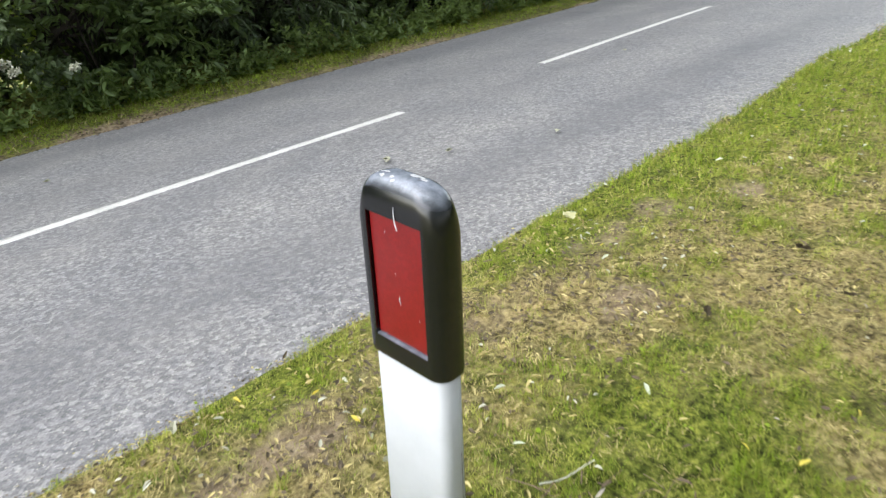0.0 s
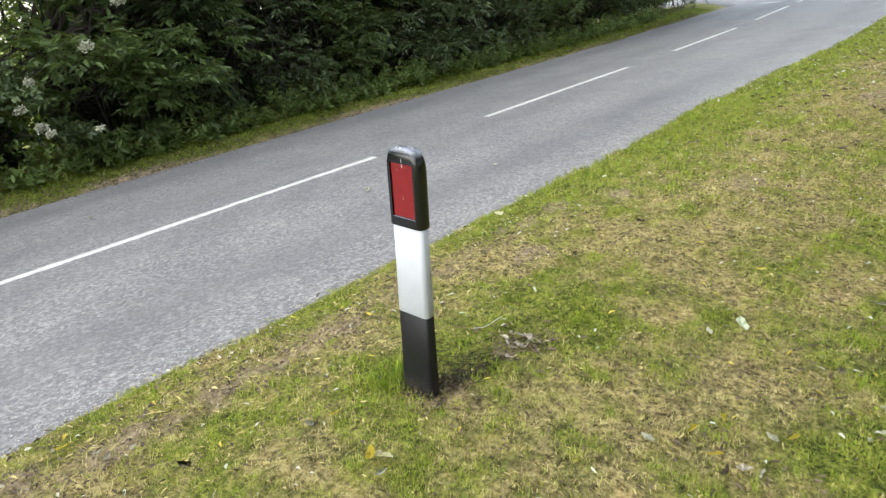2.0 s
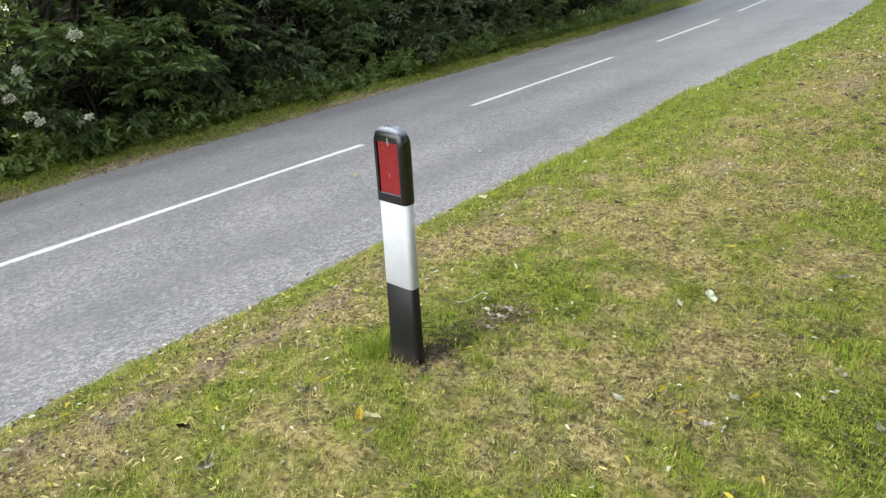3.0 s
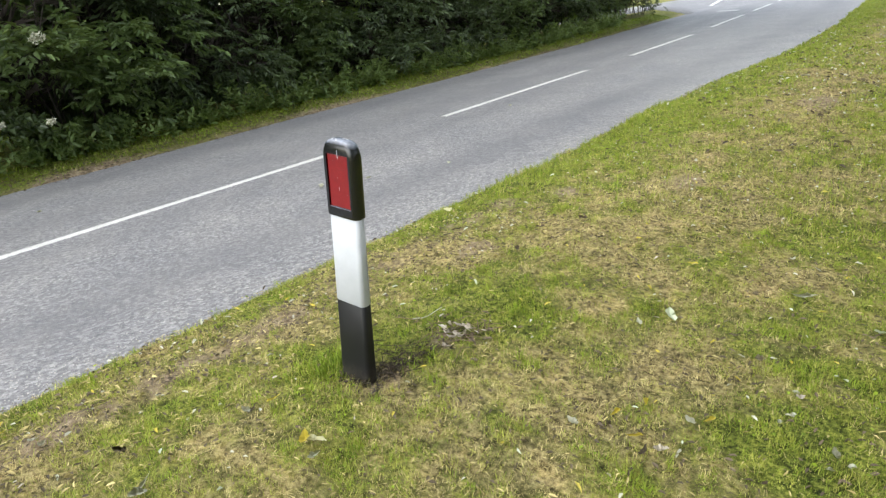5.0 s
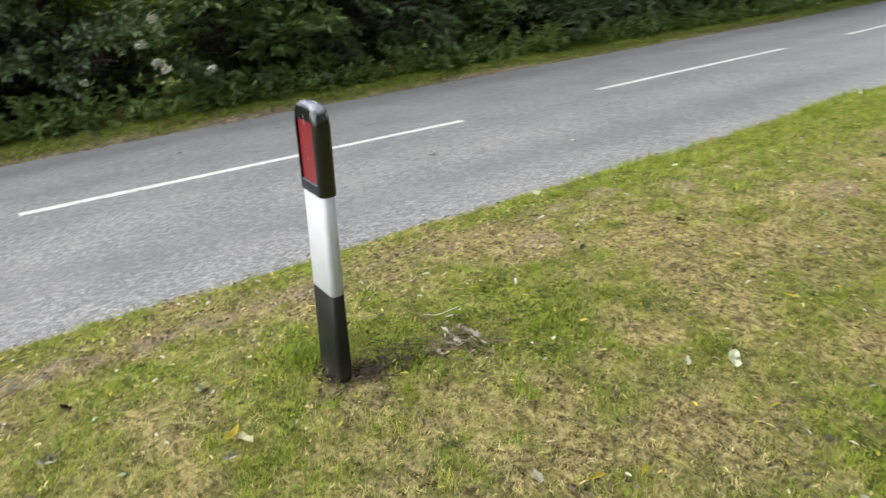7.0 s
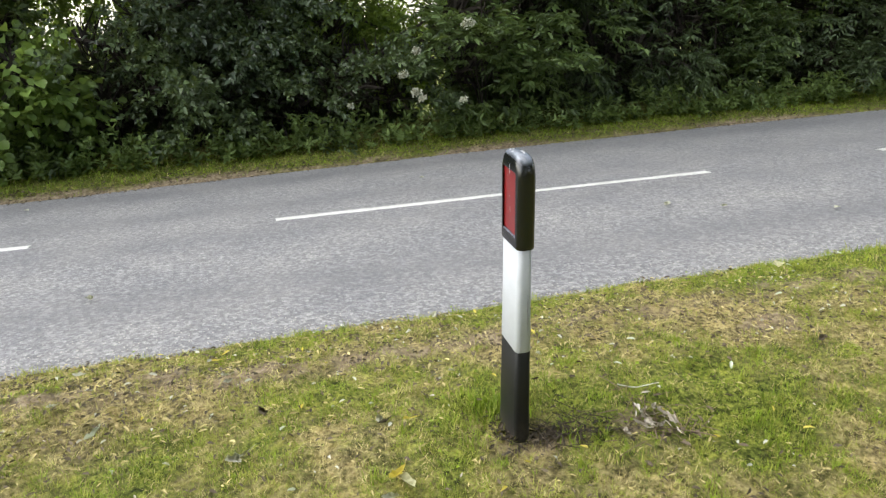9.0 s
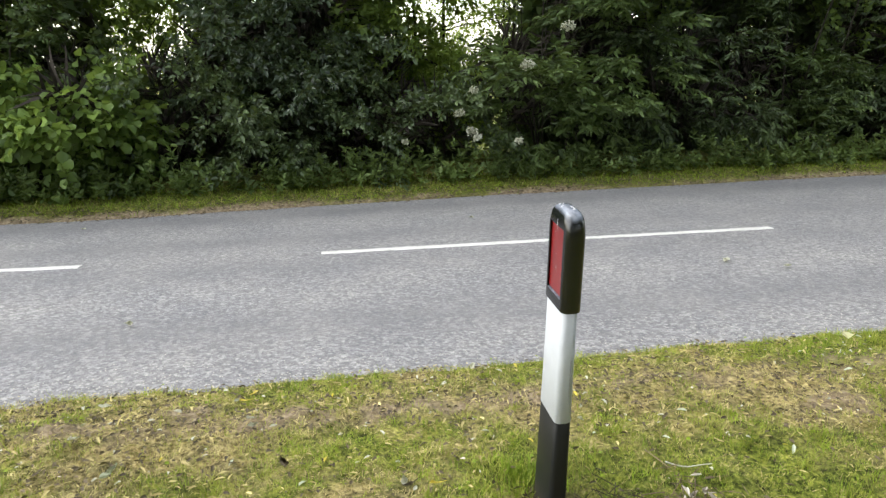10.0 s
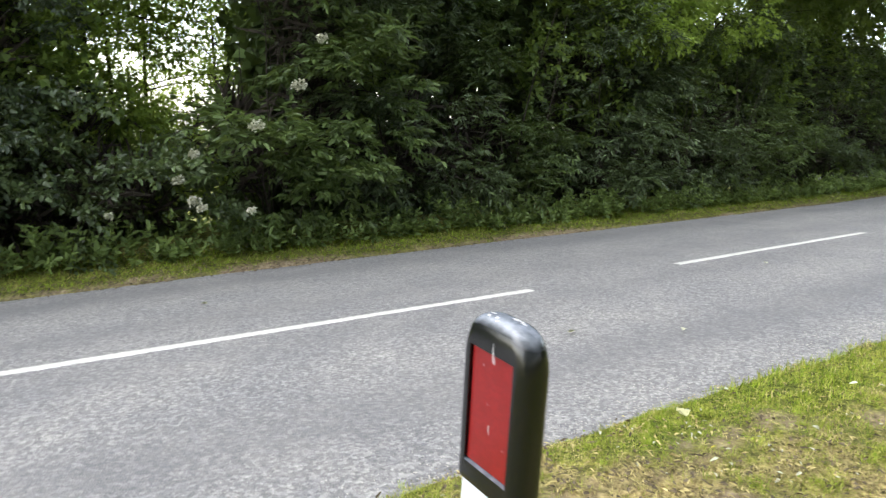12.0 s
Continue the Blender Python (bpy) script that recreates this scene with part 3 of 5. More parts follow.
part("base_shaft", loft([shaft_ring(0.0, -0.25), shaft_ring(0.0, 0.0), shaft_ring(0.0, 0.17), shaft_ring(0.0, 0.342), shaft_ring(-0.002, 0.3435)]), M_FOOT, post, "black plastic lower shaft, muddy at the foot")
part("white_band", loft([shaft_ring(-0.002, 0.344), shaft_ring(0.001, 0.346), shaft_ring(0.001, 0.5), shaft_ring(0.001, 0.70)]), M_WHITE, post, "smooth white plastic band")
HW, HD, H0, H1 = 0.146, 0.055, 0.668, 0.935
DOME, HX = 0.062, -0.0025  # height of the domed top, and how far the head sits off the shaft's middle


def dome(u):
    """Share of the width and of the depth left at u, from the dome's foot (0) to its top (1)."""
    return (1 - u**2.8) ** (1 / 3.0), (1 - u**3.8) ** (1 / 2.8)


def head_ring(w, d, r, z):
    return [(x + HX, y, z) for x, y, z in ring(w, d, r, z)]


rings = [head_ring(HW - 0.008, HD - 0.008, 0.017, H0), head_ring(HW - 0.002, HD - 0.002, 0.02, H0 + 0.002)]
rings += [head_ring(HW, HD, 0.021, H0 + dz) for dz in (0.006, 0.012, 0.1, H1 - DOME - H0 - 0.02)]
for k in range(0, 16):
    u = math.sin(math.pi / 2 * k / 16)
    fx, fy = dome(u)
    rings.append(head_ring(HW * max(fx, 0.05), HD * max(fy, 0.05), 0.021 + 0.007 * min(1, 2 * u), H1 - DOME + DOME * u))
rings.append(head_ring(HW * 0.2, HD * 0.16, 0.02, H1 - 0.0002))
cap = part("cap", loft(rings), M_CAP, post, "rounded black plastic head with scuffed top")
# recesses for the reflector on the front and the blank on the back
cutter_bm = bmesh.new()
for s in (-1, 1):
    bmesh.ops.create_cube(cutter_bm, size=1, matrix=Matrix.Translation((HX, s * HD / 2, 0.794)) @ Matrix.Diagonal((0.097, 0.016, 0.185, 1)))
cutter = part("cutter", cutter_bm, M_BLACK, post)
mod = cap.modifiers.new("recess", "BOOLEAN")
mod.operation, mod.object, mod.solver = "DIFFERENCE", cutter, "EXACT"
bpy.context.view_layer.update()
carved = bpy.data.meshes.new_from_object(cap.evaluated_get(bpy.context.evaluated_depsgraph_get()))
cap.modifiers.clear()
carved.set_sharp_from_angle(angle=radians(40))
cap.data = carved
bpy.data.objects.remove(cutter)


def box(name, size, at, mat, parent, label="", bevel=0.0015, rot=None):
    bm = bmesh.new()
    bmesh.ops.create_cube(bm, size=1, matrix=Matrix.Translation(at) @ (rot or Matrix.Identity(4)) @ Matrix.Diagonal((*size, 1)))
    bmesh.ops.bevel(bm, geom=bm.edges[:], offset=bevel, segments=2, affect="EDGES")
    return part(name, bm, mat, parent, label)


box("reflector", (0.094, 0.004, 0.181), (HX, -HD / 2 + 0.0068, 0.794), M_RED, post, "red prismatic reflector panel with small scratches")
# scratches, bird marks and the moulding seam
rng = np.random.default_rng(8)


def smear(name, rows, parent, label, mat):
    """A thin streak through points (x, y, z, half width) with a raised middle."""
    bm = bmesh.new()
    prev = None
    for x, y, z, h in rows:
        cur = [bm.verts.new((x - h, y, z)), bm.verts.new((x, y - 0.0006, z + 0.0004)), bm.verts.new((x + h, y, z))]
        if prev:
            bm.faces.new((prev[0], prev[1], cur[1], cur[0]))
            bm.faces.new((prev[1], prev[2], cur[2], cur[1]))
        prev = cur
    return part(name, bm, mat, parent, label)


smear("streak", [(x + 0.003, -HD / 2 * dome(u)[1] - 0.001, H1 - DOME + DOME * u, h) for x, u, h in ((0.0035, 0.03, 0.0014), (0.0015, 0.14, 0.0015), (0.0002, 0.26, 0.0012), (-0.0006, 0.38, 0.0009), (-0.0002, 0.5, 0.0004))], post, "pale dried streak on the head", M_SCUFF)
smear("scratch", [(-0.002, -HD / 2 + 0.0045, 0.762, 0.0004), (-0.004, -HD / 2 + 0.0043, 0.77, 0.0011), (-0.003, -HD / 2 + 0.0045, 0.777, 0.0004)], post, "", M_SCUFF)
for x, z, h in ((-0.022, 0.86, 0.0005), (-0.008, 0.805, 0.0004), (0.031, 0.75, 0.0006)):
    smear("scratch", [(x, -HD / 2 + 0.0045, z, 0.0002), (x + 0.0006, -HD / 2 + 0.0043, z + 0.002, h), (x, -HD / 2 + 0.0045, z + 0.004, 0.0002)], post, "", M_SCUFF)
box("seam", (0.001, 0.001, 0.13), (SX + SW / 2 + 0.0014, 0.006, 0.47), M_SEAM, post, "thin dark moulding line", 0.0003)
def dome_z(x, y):
    """Height of the head's top at x, y."""
    u = 0.0
    for k in range(400):
        fx, fy = dome(k / 400)
        if abs(x - HX) > HW / 2 * fx or abs(y) > HD / 2 * fy:
            break
        u = k / 400
    return H1 - DOME + DOME * u + 0.0009


for x, y, r in ((-0.036, -0.004, 0.005), (-0.029, -0.004, 0.006), (-0.03, -0.014, 0.005), (-0.014, -0.012, 0.005), (-0.008, -0.016, 0.003), (0.008, 0.006, 0.009), (0.017, 0.006, 0.008), (0.025, 0.005, 0.006), (-0.044, -0.007, 0.003)):
    bm = bmesh.new()
    n = 9
    hub = bm.verts.new((x, y, dome_z(x, y)))
    rim = [bm.verts.new((x + r * k * math.cos(a), y + 0.6 * r * k * math.sin(a), dome_z(x + r * k * math.cos(a), y + 0.6 * r * k * math.sin(a)) - 0.0006)) for a, k in ((2 * math.pi * i / n, rng.uniform(0.35, 1.3)) for i in range(n))]
    for i in range(n):
        bm.faces.new((hub, rim[i], rim[(i + 1) % n]))
    part("scuff", bm, M_SCUFF, post, "pale scuff on the head")


# ---- hedge and trees across the road ----
def stems(rng, x, y, z, height, count, spread, thick):
    out = []
    for i in range(count):
        k = 7
        t = np.linspace(0, 1, k)[:, None]
        tip = np.array([rng.normal(0, spread), rng.normal(0, spread), height * rng.uniform(0.6, 1.0)])
        bow = np.array([rng.normal(0, 0.12), rng.normal(0, 0.12), 0]) * np.sin(np.pi * t)
        foot = np.array([x + rng.normal(0, 0.12), y + rng.normal(0, 0.15), z - 0.05])
        out.append(tube(foot + tip * t + bow, thick * rng.uniform(0.5, 1.0) * (1 - 0.75 * t[:, 0]), 5))
    return out


def far_z(x, y):
    return float(land_z(np.array(x), np.array(y)))


def bush(name, label, seed, foot, lobes, mat, leaves, twig, length, width, count, droop=0.4, spread=0.9, front=(1, 0, 0.3), inner=0, stem=(5, 0.35, 0.022), category="shrub", group="roadside hedge", back=None, pinnate=False, spray=0, plain_leaf=False, hollow=0.555):
    """A shrub of leafy lobes over a handful of stems, top-level, with its parts under it."""
    rng = np.random.default_rng(seed)
    root = new(name)
    root.location = (foot[0], foot[1], far_z(*foot))
    tagged(root, label, category, group)
    off = np.array([foot[0], foot[1], far_z(*foot)])
    if spray:
        p, d = lobe_points(rng, [(*l[:3], l[3] * 0.8, l[4] * 0.8, l[5] * 0.85) for l in lobes], count // spray, 0.3, front)
        p, d = sprays(rng, p, d, spray, 0.5)
    else:
        p, d = lobe_points(rng, lobes, count, 0.4, front)
    if group == "roadside hedge":
        clear_road = p[:, 0] - hedge_line(p[:, 1]) < -3.42 + 0.3 * np.clip(p[:, 2], 0, 1)
        dense = 0.55 * vnoise(p[:, 1] * 2.1 + seed, p[:, 2] * 2.5, 91) + 0.45 * vnoise(p[:, 1] * 4.3, p[:, 2] * 4.8 + seed, 92)
        keep = clear_road & ((dense > hollow) | (rng.random(len(p)) < 0.05))
        p, d = p[keep] + np.array([1.2, 0, 0]) * (dense[keep, None] - 0.6), d[keep]
    v, q = sprigs(rng, p, d, leaves, twig, length, width, droop, spread, 0.25, pinnate, plain_leaf)
    sheet("foliage", v - off, q, mat, root)
    if inner:
        # bare brown branchwork inside the bush, added as dark backing for shaded hollows
        m = int(inner * 0.16)
        inward = unit(np.array([front[0], front[1], 0.0])) if front is not None else np.zeros(3)
        lo = np.asarray(lobes, float)
        w = rng.integers(0, len(lo), m)
        c = lo[w, :3] + unit(rng.normal(0, 1, (m, 3))) * lo[w, 3:] * rng.uniform(0.1, 0.8, (m, 1)) - 0.85 * inward
        v, q = leaves_at(rng, c, rng.normal(0, 1, (m, 3)) + np.array([0.4, 0, 0.5]), 0.55, 0.045, 0.2, 0.3, plain_leaf=True)
        sheet("branchwork", v - off, q, M_BARK, root)
    if back:
        y0, y1, z1, m = back
        yb = rng.uniform(y0, y1, m)
        c = np.stack([hedge_line(yb) - rng.uniform(5.1, 6.0, m), yb, z1 * rng.random(m) ** 1.15 - 0.15], 1)
        v, q = leaves_at(rng, c, rng.normal(0, 1, (m, 3)), 0.24, 0.17, 0.2, 0.3, plain_leaf=True)
        sheet("undergrowth", v - off, q, mat, root)
    top = max(l[2] + l[5] for l in lobes)
    for v, q in stems(rng, foot[0], foot[1], off[2], (top - off[2]) * 0.85, stem[0], stem[1], stem[2]):
        sheet("stem", v - off, q, M_BARK, root)
    return root


def wall_lobes(rng, y0, y1, z0, z1, count, x=-3.95, r=(0.34, 0.66), depth=0.4, lean_out=0.0):
    out = []
    count = int(count * 0.8)
    for i in range(count):
        rr = rng.uniform(*r)
        y = rng.uniform(y0, y1)
        z = z0 + (z1 - z0) * ((i + 0.5) / count if i % 2 else rng.random())
        out.append((x + float(hedge_line(y)) + rng.normal(0.0, 0.3) + lean_out * z + 0.2 * math.exp(-max(z, 0.0) / 0.35), y, z, depth * rng.uniform(0.7, 1.15), rr, rr * rng.uniform(0.65, 0.95)))
    return out


HEDGE = np.random.default_rng(77)
# hazel with broad pale leaves
bush("hazel_bush", "hazel bush with broad fresh green leaves", 1, (-4.2, -6.9),
     wall_lobes(HEDGE, -7.7, -5.8, 0.32, 1.0, 16, -3.85, (0.26, 0.4)), M_HAZEL, 6, 0.3, 0.118, 0.105, 760, 0.35, 1.0, inner=3500, spray=5, hollow=0.36, back=(-8.2, -6.1, 1.4, 1100))
bush("hazel_bush", "hazel bush with broad fresh green leaves", 2, (-4.4, -9.6),
     wall_lobes(HEDGE, -11.2, -8.0, 0.3, 1.4, 18, -4.0, (0.4, 0.7)), M_HAZEL, 6, 0.3, 0.12, 0.11, 800, 0.35, 1.0, inner=4000, spray=5)
# the hazel's shaded upper part, its shade put in by the darker elder leaf
bush("elder_bush", "dark leafy bush for the hazel in shade", 8, (-4.9, -7.2),
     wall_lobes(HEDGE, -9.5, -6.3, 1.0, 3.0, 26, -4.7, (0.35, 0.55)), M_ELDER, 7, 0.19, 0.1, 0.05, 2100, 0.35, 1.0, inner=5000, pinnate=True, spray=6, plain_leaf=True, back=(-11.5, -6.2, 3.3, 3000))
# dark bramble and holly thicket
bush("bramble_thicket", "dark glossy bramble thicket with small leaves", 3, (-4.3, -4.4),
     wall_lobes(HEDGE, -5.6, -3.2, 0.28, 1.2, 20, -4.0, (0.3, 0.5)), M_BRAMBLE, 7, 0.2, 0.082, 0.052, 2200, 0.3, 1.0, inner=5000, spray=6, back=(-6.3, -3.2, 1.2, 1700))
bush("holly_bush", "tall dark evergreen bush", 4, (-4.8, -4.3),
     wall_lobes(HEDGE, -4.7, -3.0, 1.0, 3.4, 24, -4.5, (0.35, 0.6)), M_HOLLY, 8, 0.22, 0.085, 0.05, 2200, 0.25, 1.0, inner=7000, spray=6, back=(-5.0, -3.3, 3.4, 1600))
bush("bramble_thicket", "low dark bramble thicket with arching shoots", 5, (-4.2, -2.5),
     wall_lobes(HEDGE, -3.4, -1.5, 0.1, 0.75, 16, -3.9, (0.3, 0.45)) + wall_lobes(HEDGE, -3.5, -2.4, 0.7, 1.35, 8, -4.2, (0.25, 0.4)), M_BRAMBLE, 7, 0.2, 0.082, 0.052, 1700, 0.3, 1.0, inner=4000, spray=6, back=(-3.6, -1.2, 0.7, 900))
# elder with blossom
elder = bush("elder_bush", "elder bush with flat cream blossom heads", 6, (-4.0, -0.4),
             wall_lobes(HEDGE, -1.3, 0.6, 0.35, 1.4, 15, -3.65, (0.3, 0.5)) + wall_lobes(HEDGE, -0.25, 1.0, 1.3, 3.2, 13, -3.95, (0.35, 0.55)), M_BLOOMING, 7, 0.2, 0.125, 0.05, 2300, 0.3, 1.0, inner=6000, pinnate=True, spray=6, back=(-0.4, 1.0, 3.3, 2000))


def blossom(at, size, seed):
    """A flat, slightly domed head of tiny cream flowers."""
    rng = np.random.default_rng(seed)
    n = 150
    a, r = rng.uniform(0, 6.28, n), size * np.sqrt(rng.random(n))
    p = np.stack([0.5 * r * np.cos(a) + 0.25 * r * np.sin(a) , r * np.sin(a), 0.55 * r * np.cos(a) + 0.012 * rng.normal(0, 1, n)], 1)
    v, q = leaves_at(rng, p, rng.normal(0, 1, (n, 3)) + np.array([0.3, 0, 0.3]), 0.022, 0.02, 0.1)
    return v + np.array(at), q


off = np.array(elder.location)
for n, (x, y, z, s) in enumerate([(-2.98, -1.86, 0.56, 0.075), (-2.95, -1.8, 0.49, 0.05), (-2.8, -1.34, 0.45, 0.05), (-2.8, -1.26, 1.31, 0.085), (-2.85, -0.75, 1.73, 0.09), (-3.02, -2.0, 0.76, 0.07), (-3.1, -1.8, 1.02, 0.06), (-3.1, -0.35, 2.25, 0.07), (-3.3, -2.6, 0.42, 0.035)]):
    v, q = blossom((x + 0.04, y, z), 0.86 * s, 100 + n)
    sheet("blossom_head", v - off, q, M_BLOSSOM, elder, "flat cream blossom head")

# dark drooping shrubs along the rest of the hedge
y = 0.5
n = 0
while y < 21.5:
    span = 2.0 + 0.5 * HEDGE.random()
    near = y < 9
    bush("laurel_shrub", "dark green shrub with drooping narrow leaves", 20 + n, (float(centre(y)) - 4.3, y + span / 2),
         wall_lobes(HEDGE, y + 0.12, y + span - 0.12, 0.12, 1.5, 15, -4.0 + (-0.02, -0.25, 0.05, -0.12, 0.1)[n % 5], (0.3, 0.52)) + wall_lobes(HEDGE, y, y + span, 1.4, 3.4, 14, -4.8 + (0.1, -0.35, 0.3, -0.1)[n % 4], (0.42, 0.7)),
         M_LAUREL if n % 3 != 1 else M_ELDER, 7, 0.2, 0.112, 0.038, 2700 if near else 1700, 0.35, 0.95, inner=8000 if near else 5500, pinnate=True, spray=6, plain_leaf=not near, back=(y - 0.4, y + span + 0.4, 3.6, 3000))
    y += span
    n += 1
# nettles and seedlings along the foot of the hedge
for k in range(26):
    y = -8.6 + 1.0 * k + HEDGE.uniform(-0.3, 0.3)
    rng = np.random.default_rng(300 + k)
    cx = float(hedge_line(y)) - 3.5
    cz = far_z(cx, y)
    root = new("nettle_clump")
    root.location = (cx, y, cz)
    tagged(root, "low clump of nettles and seedlings at the hedge foot", "weeds", "hedge foot weeds")
    m = 60
    at = np.stack([rng.normal(0, 0.1, m), rng.uniform(-0.7, 0.7, m), rng.uniform(0.02, 0.42, m) * rng.random(m)], 1)
    v, q = sprigs(rng, at, np.tile([0.35, 0, 0.8], (m, 1)), 8, 0.16, 0.09, 0.045, 0.3, 1.0)
    sheet("foliage", v, q, M_NETTLE, root)


def tree(name, label, seed, foot, height, trunk, crown, mat, shoots, length, width, upper=0, low=0.35, limbs=9, overhang=(-0.8, 0.7)):
    """A tree: tapered trunk, limbs and a loose crown of leafy shoots along the limbs."""
    rng = np.random.default_rng(seed)
    root = new(name)
    z0 = far_z(*foot)
    root.location = (foot[0], foot[1], z0)
    tagged(root, label, "tree", "trees behind the hedge")
    k = 9
    t = np.linspace(0, 1, k)[:, None]
    sway = np.array([rng.normal(0, 0.25), rng.normal(0, 0.25), 0]) * t + np.array([rng.normal(0, 0.12), rng.normal(0, 0.12), 0]) * np.sin(3 * t)
    axis = np.array([0, 0, height]) * t + sway + np.array([0, 0, -0.1])
    v, q = tube(axis, trunk * (1 - 0.85 * t[:, 0]) + 0.25 * trunk * np.exp(-t[:, 0] * 14), 8)
    sheet("trunk", v, q, M_BARK, root, smooth=True)
    at, out = [], []
    for i in range(limbs):
        h = low + (0.95 - low) * (i + rng.random()) / limbs
        base = np.array([np.interp(h, t[:, 0], axis[:, j]) for j in range(3)])
        a = i * 2.4 + rng.normal(0, 0.4)
        reach = crown * (1.15 - 0.6 * h) * rng.uniform(0.75, 1.15)
        u = np.linspace(0, 1, 7)[:, None]
        way = np.array([math.cos(a), math.sin(a), rng.uniform(0.05, 0.6)])
        pts = base + way * reach * u + np.array([0, 0, -0.25 * reach]) * u**2 + rng.normal(0, 0.06, (7, 3)) * u
        v, q = tube(pts, trunk * 0.34 * (1 - 0.85 * u[:, 0]), 5)
        sheet("limb", v, q, M_BARK, root)
        for j in range(4):
            s = rng.uniform(0.3, 0.95)
            p = np.array([np.interp(s, u[:, 0], pts[:, c]) for c in range(3)])
            d = unit(way + rng.normal(0, 0.7, 3))
            tw = p + d * rng.uniform(0.4, 0.9) * np.linspace(0, 1, 5)[:, None] + np.array([0, 0, -0.2]) * np.linspace(0, 1, 5)[:, None] ** 2
            v, q = tube(tw, trunk * 0.1 * (1 - 0.8 * np.linspace(0, 1, 5)), 4)
            sheet("twig", v, q, M_BARK, root)
            m = max(1, int((0.72 if name == "broadleaf_tree" else 1.15) * shoots / (limbs * 4)))
            w = rng.random(m) ** 0.7
            at.append(p + (tw[-1] - p) * w[:, None] * 1.15 + rng.normal(0, 0.23, (m, 3)))
            out.append(unit(d + rng.normal(0, 0.6, (m, 3))))
    v, q = sprigs(rng, np.concatenate(at), np.concatenate(out), 8, 0.3, length, width, 0.35, 1.0, plain_leaf=True)
    sheet("crown", v, q, mat, root)
    # unseen leaves overhead, added to shade the hedge, verge and road
    if upper:
        lo = [(rng.uniform(*overhang), rng.normal(0, 1.2), rng.uniform(0.58, 0.95) * height, 1.3, 1.4, 0.8) for i in range(11)]
        p, d = lobe_points(rng, lo, upper, 0.6)
        v, q = sprigs(rng, p, d, 7, 0.5, 0.2, 0.14, 0.3, 1.0, plain_leaf=True)
        sheet("shade_crown", v, q, mat, root)
    return root


TREES = np.random.default_rng(5)
n = 0
for x, y, h, sh, low in [(-6.2, -13.5, 8, 400, 0.2), (-5.8, -9.0, 7, 1190, 0.2), (-6.0, -6.6, 7.5, 1050, 0.25), (-6.8, -4.6, 7, 1050, 0.2), (-6.3, -3.1, 7, 1300, 0.3),
                         (-6.0, 1.9, 7.5, 1190, 0.22), (-6.2, 3.4, 8, 1190, 0.2), (-6.0, 6.0, 8, 1260, 0.2), (-6.3, 9.0, 8.5, 1260, 0.2),
                         (-6.0, 12.2, 8, 1190, 0.2), (-6.4, 15.5, 8, 1120, 0.2), (-6.2, 13.8, 9, 1100, 0.25), (-6.4, 17.3, 9, 1000, 0.25), (-6.6, 19.0, 8, 1050, 0.2), (-5.9, 20.6, 9, 900, 0.15), (-9.5, -9.0, 9, 650, 0.15), (-10, -5.0, 9, 650, 0.15), (-9.6, 3.2, 9, 650, 0.12), (-10, 7.5, 9, 650, 0.12), (-10, 12.0, 9, 650, 0.12), (-10.5, 17.0, 9, 650, 0.12)]:
    tree("broadleaf_tree", "leafy broadleaf tree behind the roadside hedge", 400 + n, (x + float(centre(y)), y), h, 0.11 + 0.05 * TREES.random(), 1.9, M_CANOPY, sh, 0.12, 0.08, 0 if x < -8 else 450 if y < -2 else 1000, low, overhang=(-0.5, 2.2) if y < -2 else (-0.8, 0.7) if 5 < y < 11 else (-0.5, 2.8) if y < 11 else (-0.5, 5.0))
    n += 1

for k, (x, y, h, sh) in enumerate([(-6.2, -2.15, 5.5, 760), (-6.6, -2.6, 5.5, 1100), (-8.0, -1.0, 6, 420), (-9.0, 0.8, 6, 420), (-7.4, 0.2, 5.5, 260), (-7.6, -3.5, 6, 1100), (-8.8, -2.6, 6, 900), (-7.2, -1.6, 6, 420)]):
    tree("young_tree", "thin young tree with sparse light green leaves", 450 + k, (x, y), h, 0.045, 1.6, M_YOUNG, sh, 0.085, 0.055, 0, 0.12, 12)

lob = [(-4.15 + HEDGE.normal(0, 0.2), HEDGE.uniform(5.7, 9.4), HEDGE.uniform(2.85, 3.8), 0.42, 0.5, 0.4) for i in range(18)]
bush("hazel_bush", "fresh green bush top rising above the darker hedge", 71, (-5.8, 7.6), lob, M_YOUNG, 7, 0.3, 0.1, 0.06, 1200, 0.3, 1.0, stem=(5, 0.5, 0.03), hollow=0.42)
rng = np.random.default_rng(9)
lob = [(rng.uniform(-8.6, -7.2), rng.uniform(-3.4, 1.2), rng.uniform(-0.9, 0.9), 0.45, 0.5, 0.4) for i in range(40)]
bush("young_thicket", "light green saplings and shoots behind the hedge", 70, (-7.8, -1.2), lob, M_YOUNG, 7, 0.3, 0.09, 0.06, 2300, 0.3, 1.0, front=None, plain_leaf=True, stem=(9, 0.8, 0.012), group="")

low = np.random.default_rng(12)
lob = [(-6.9 + low.normal(0, 0.2), y, low.uniform(0.2, 1.95 - 0.75 * (y + 2.2)), 0.4, 0.35, 0.28) for y in np.linspace(-2.5, -1.0, 20)]
thicket = bush("young_thicket", "light green saplings with a dark slanting branch in the gap", 76, (-6.9, -1.8), lob, M_YOUNG, 7, 0.3, 0.1, 0.065, 700, 0.3, 1.0, front=None, plain_leaf=True, stem=(6, 0.5, 0.015), group="")
t = np.linspace(0, 1, 9)[:, None]
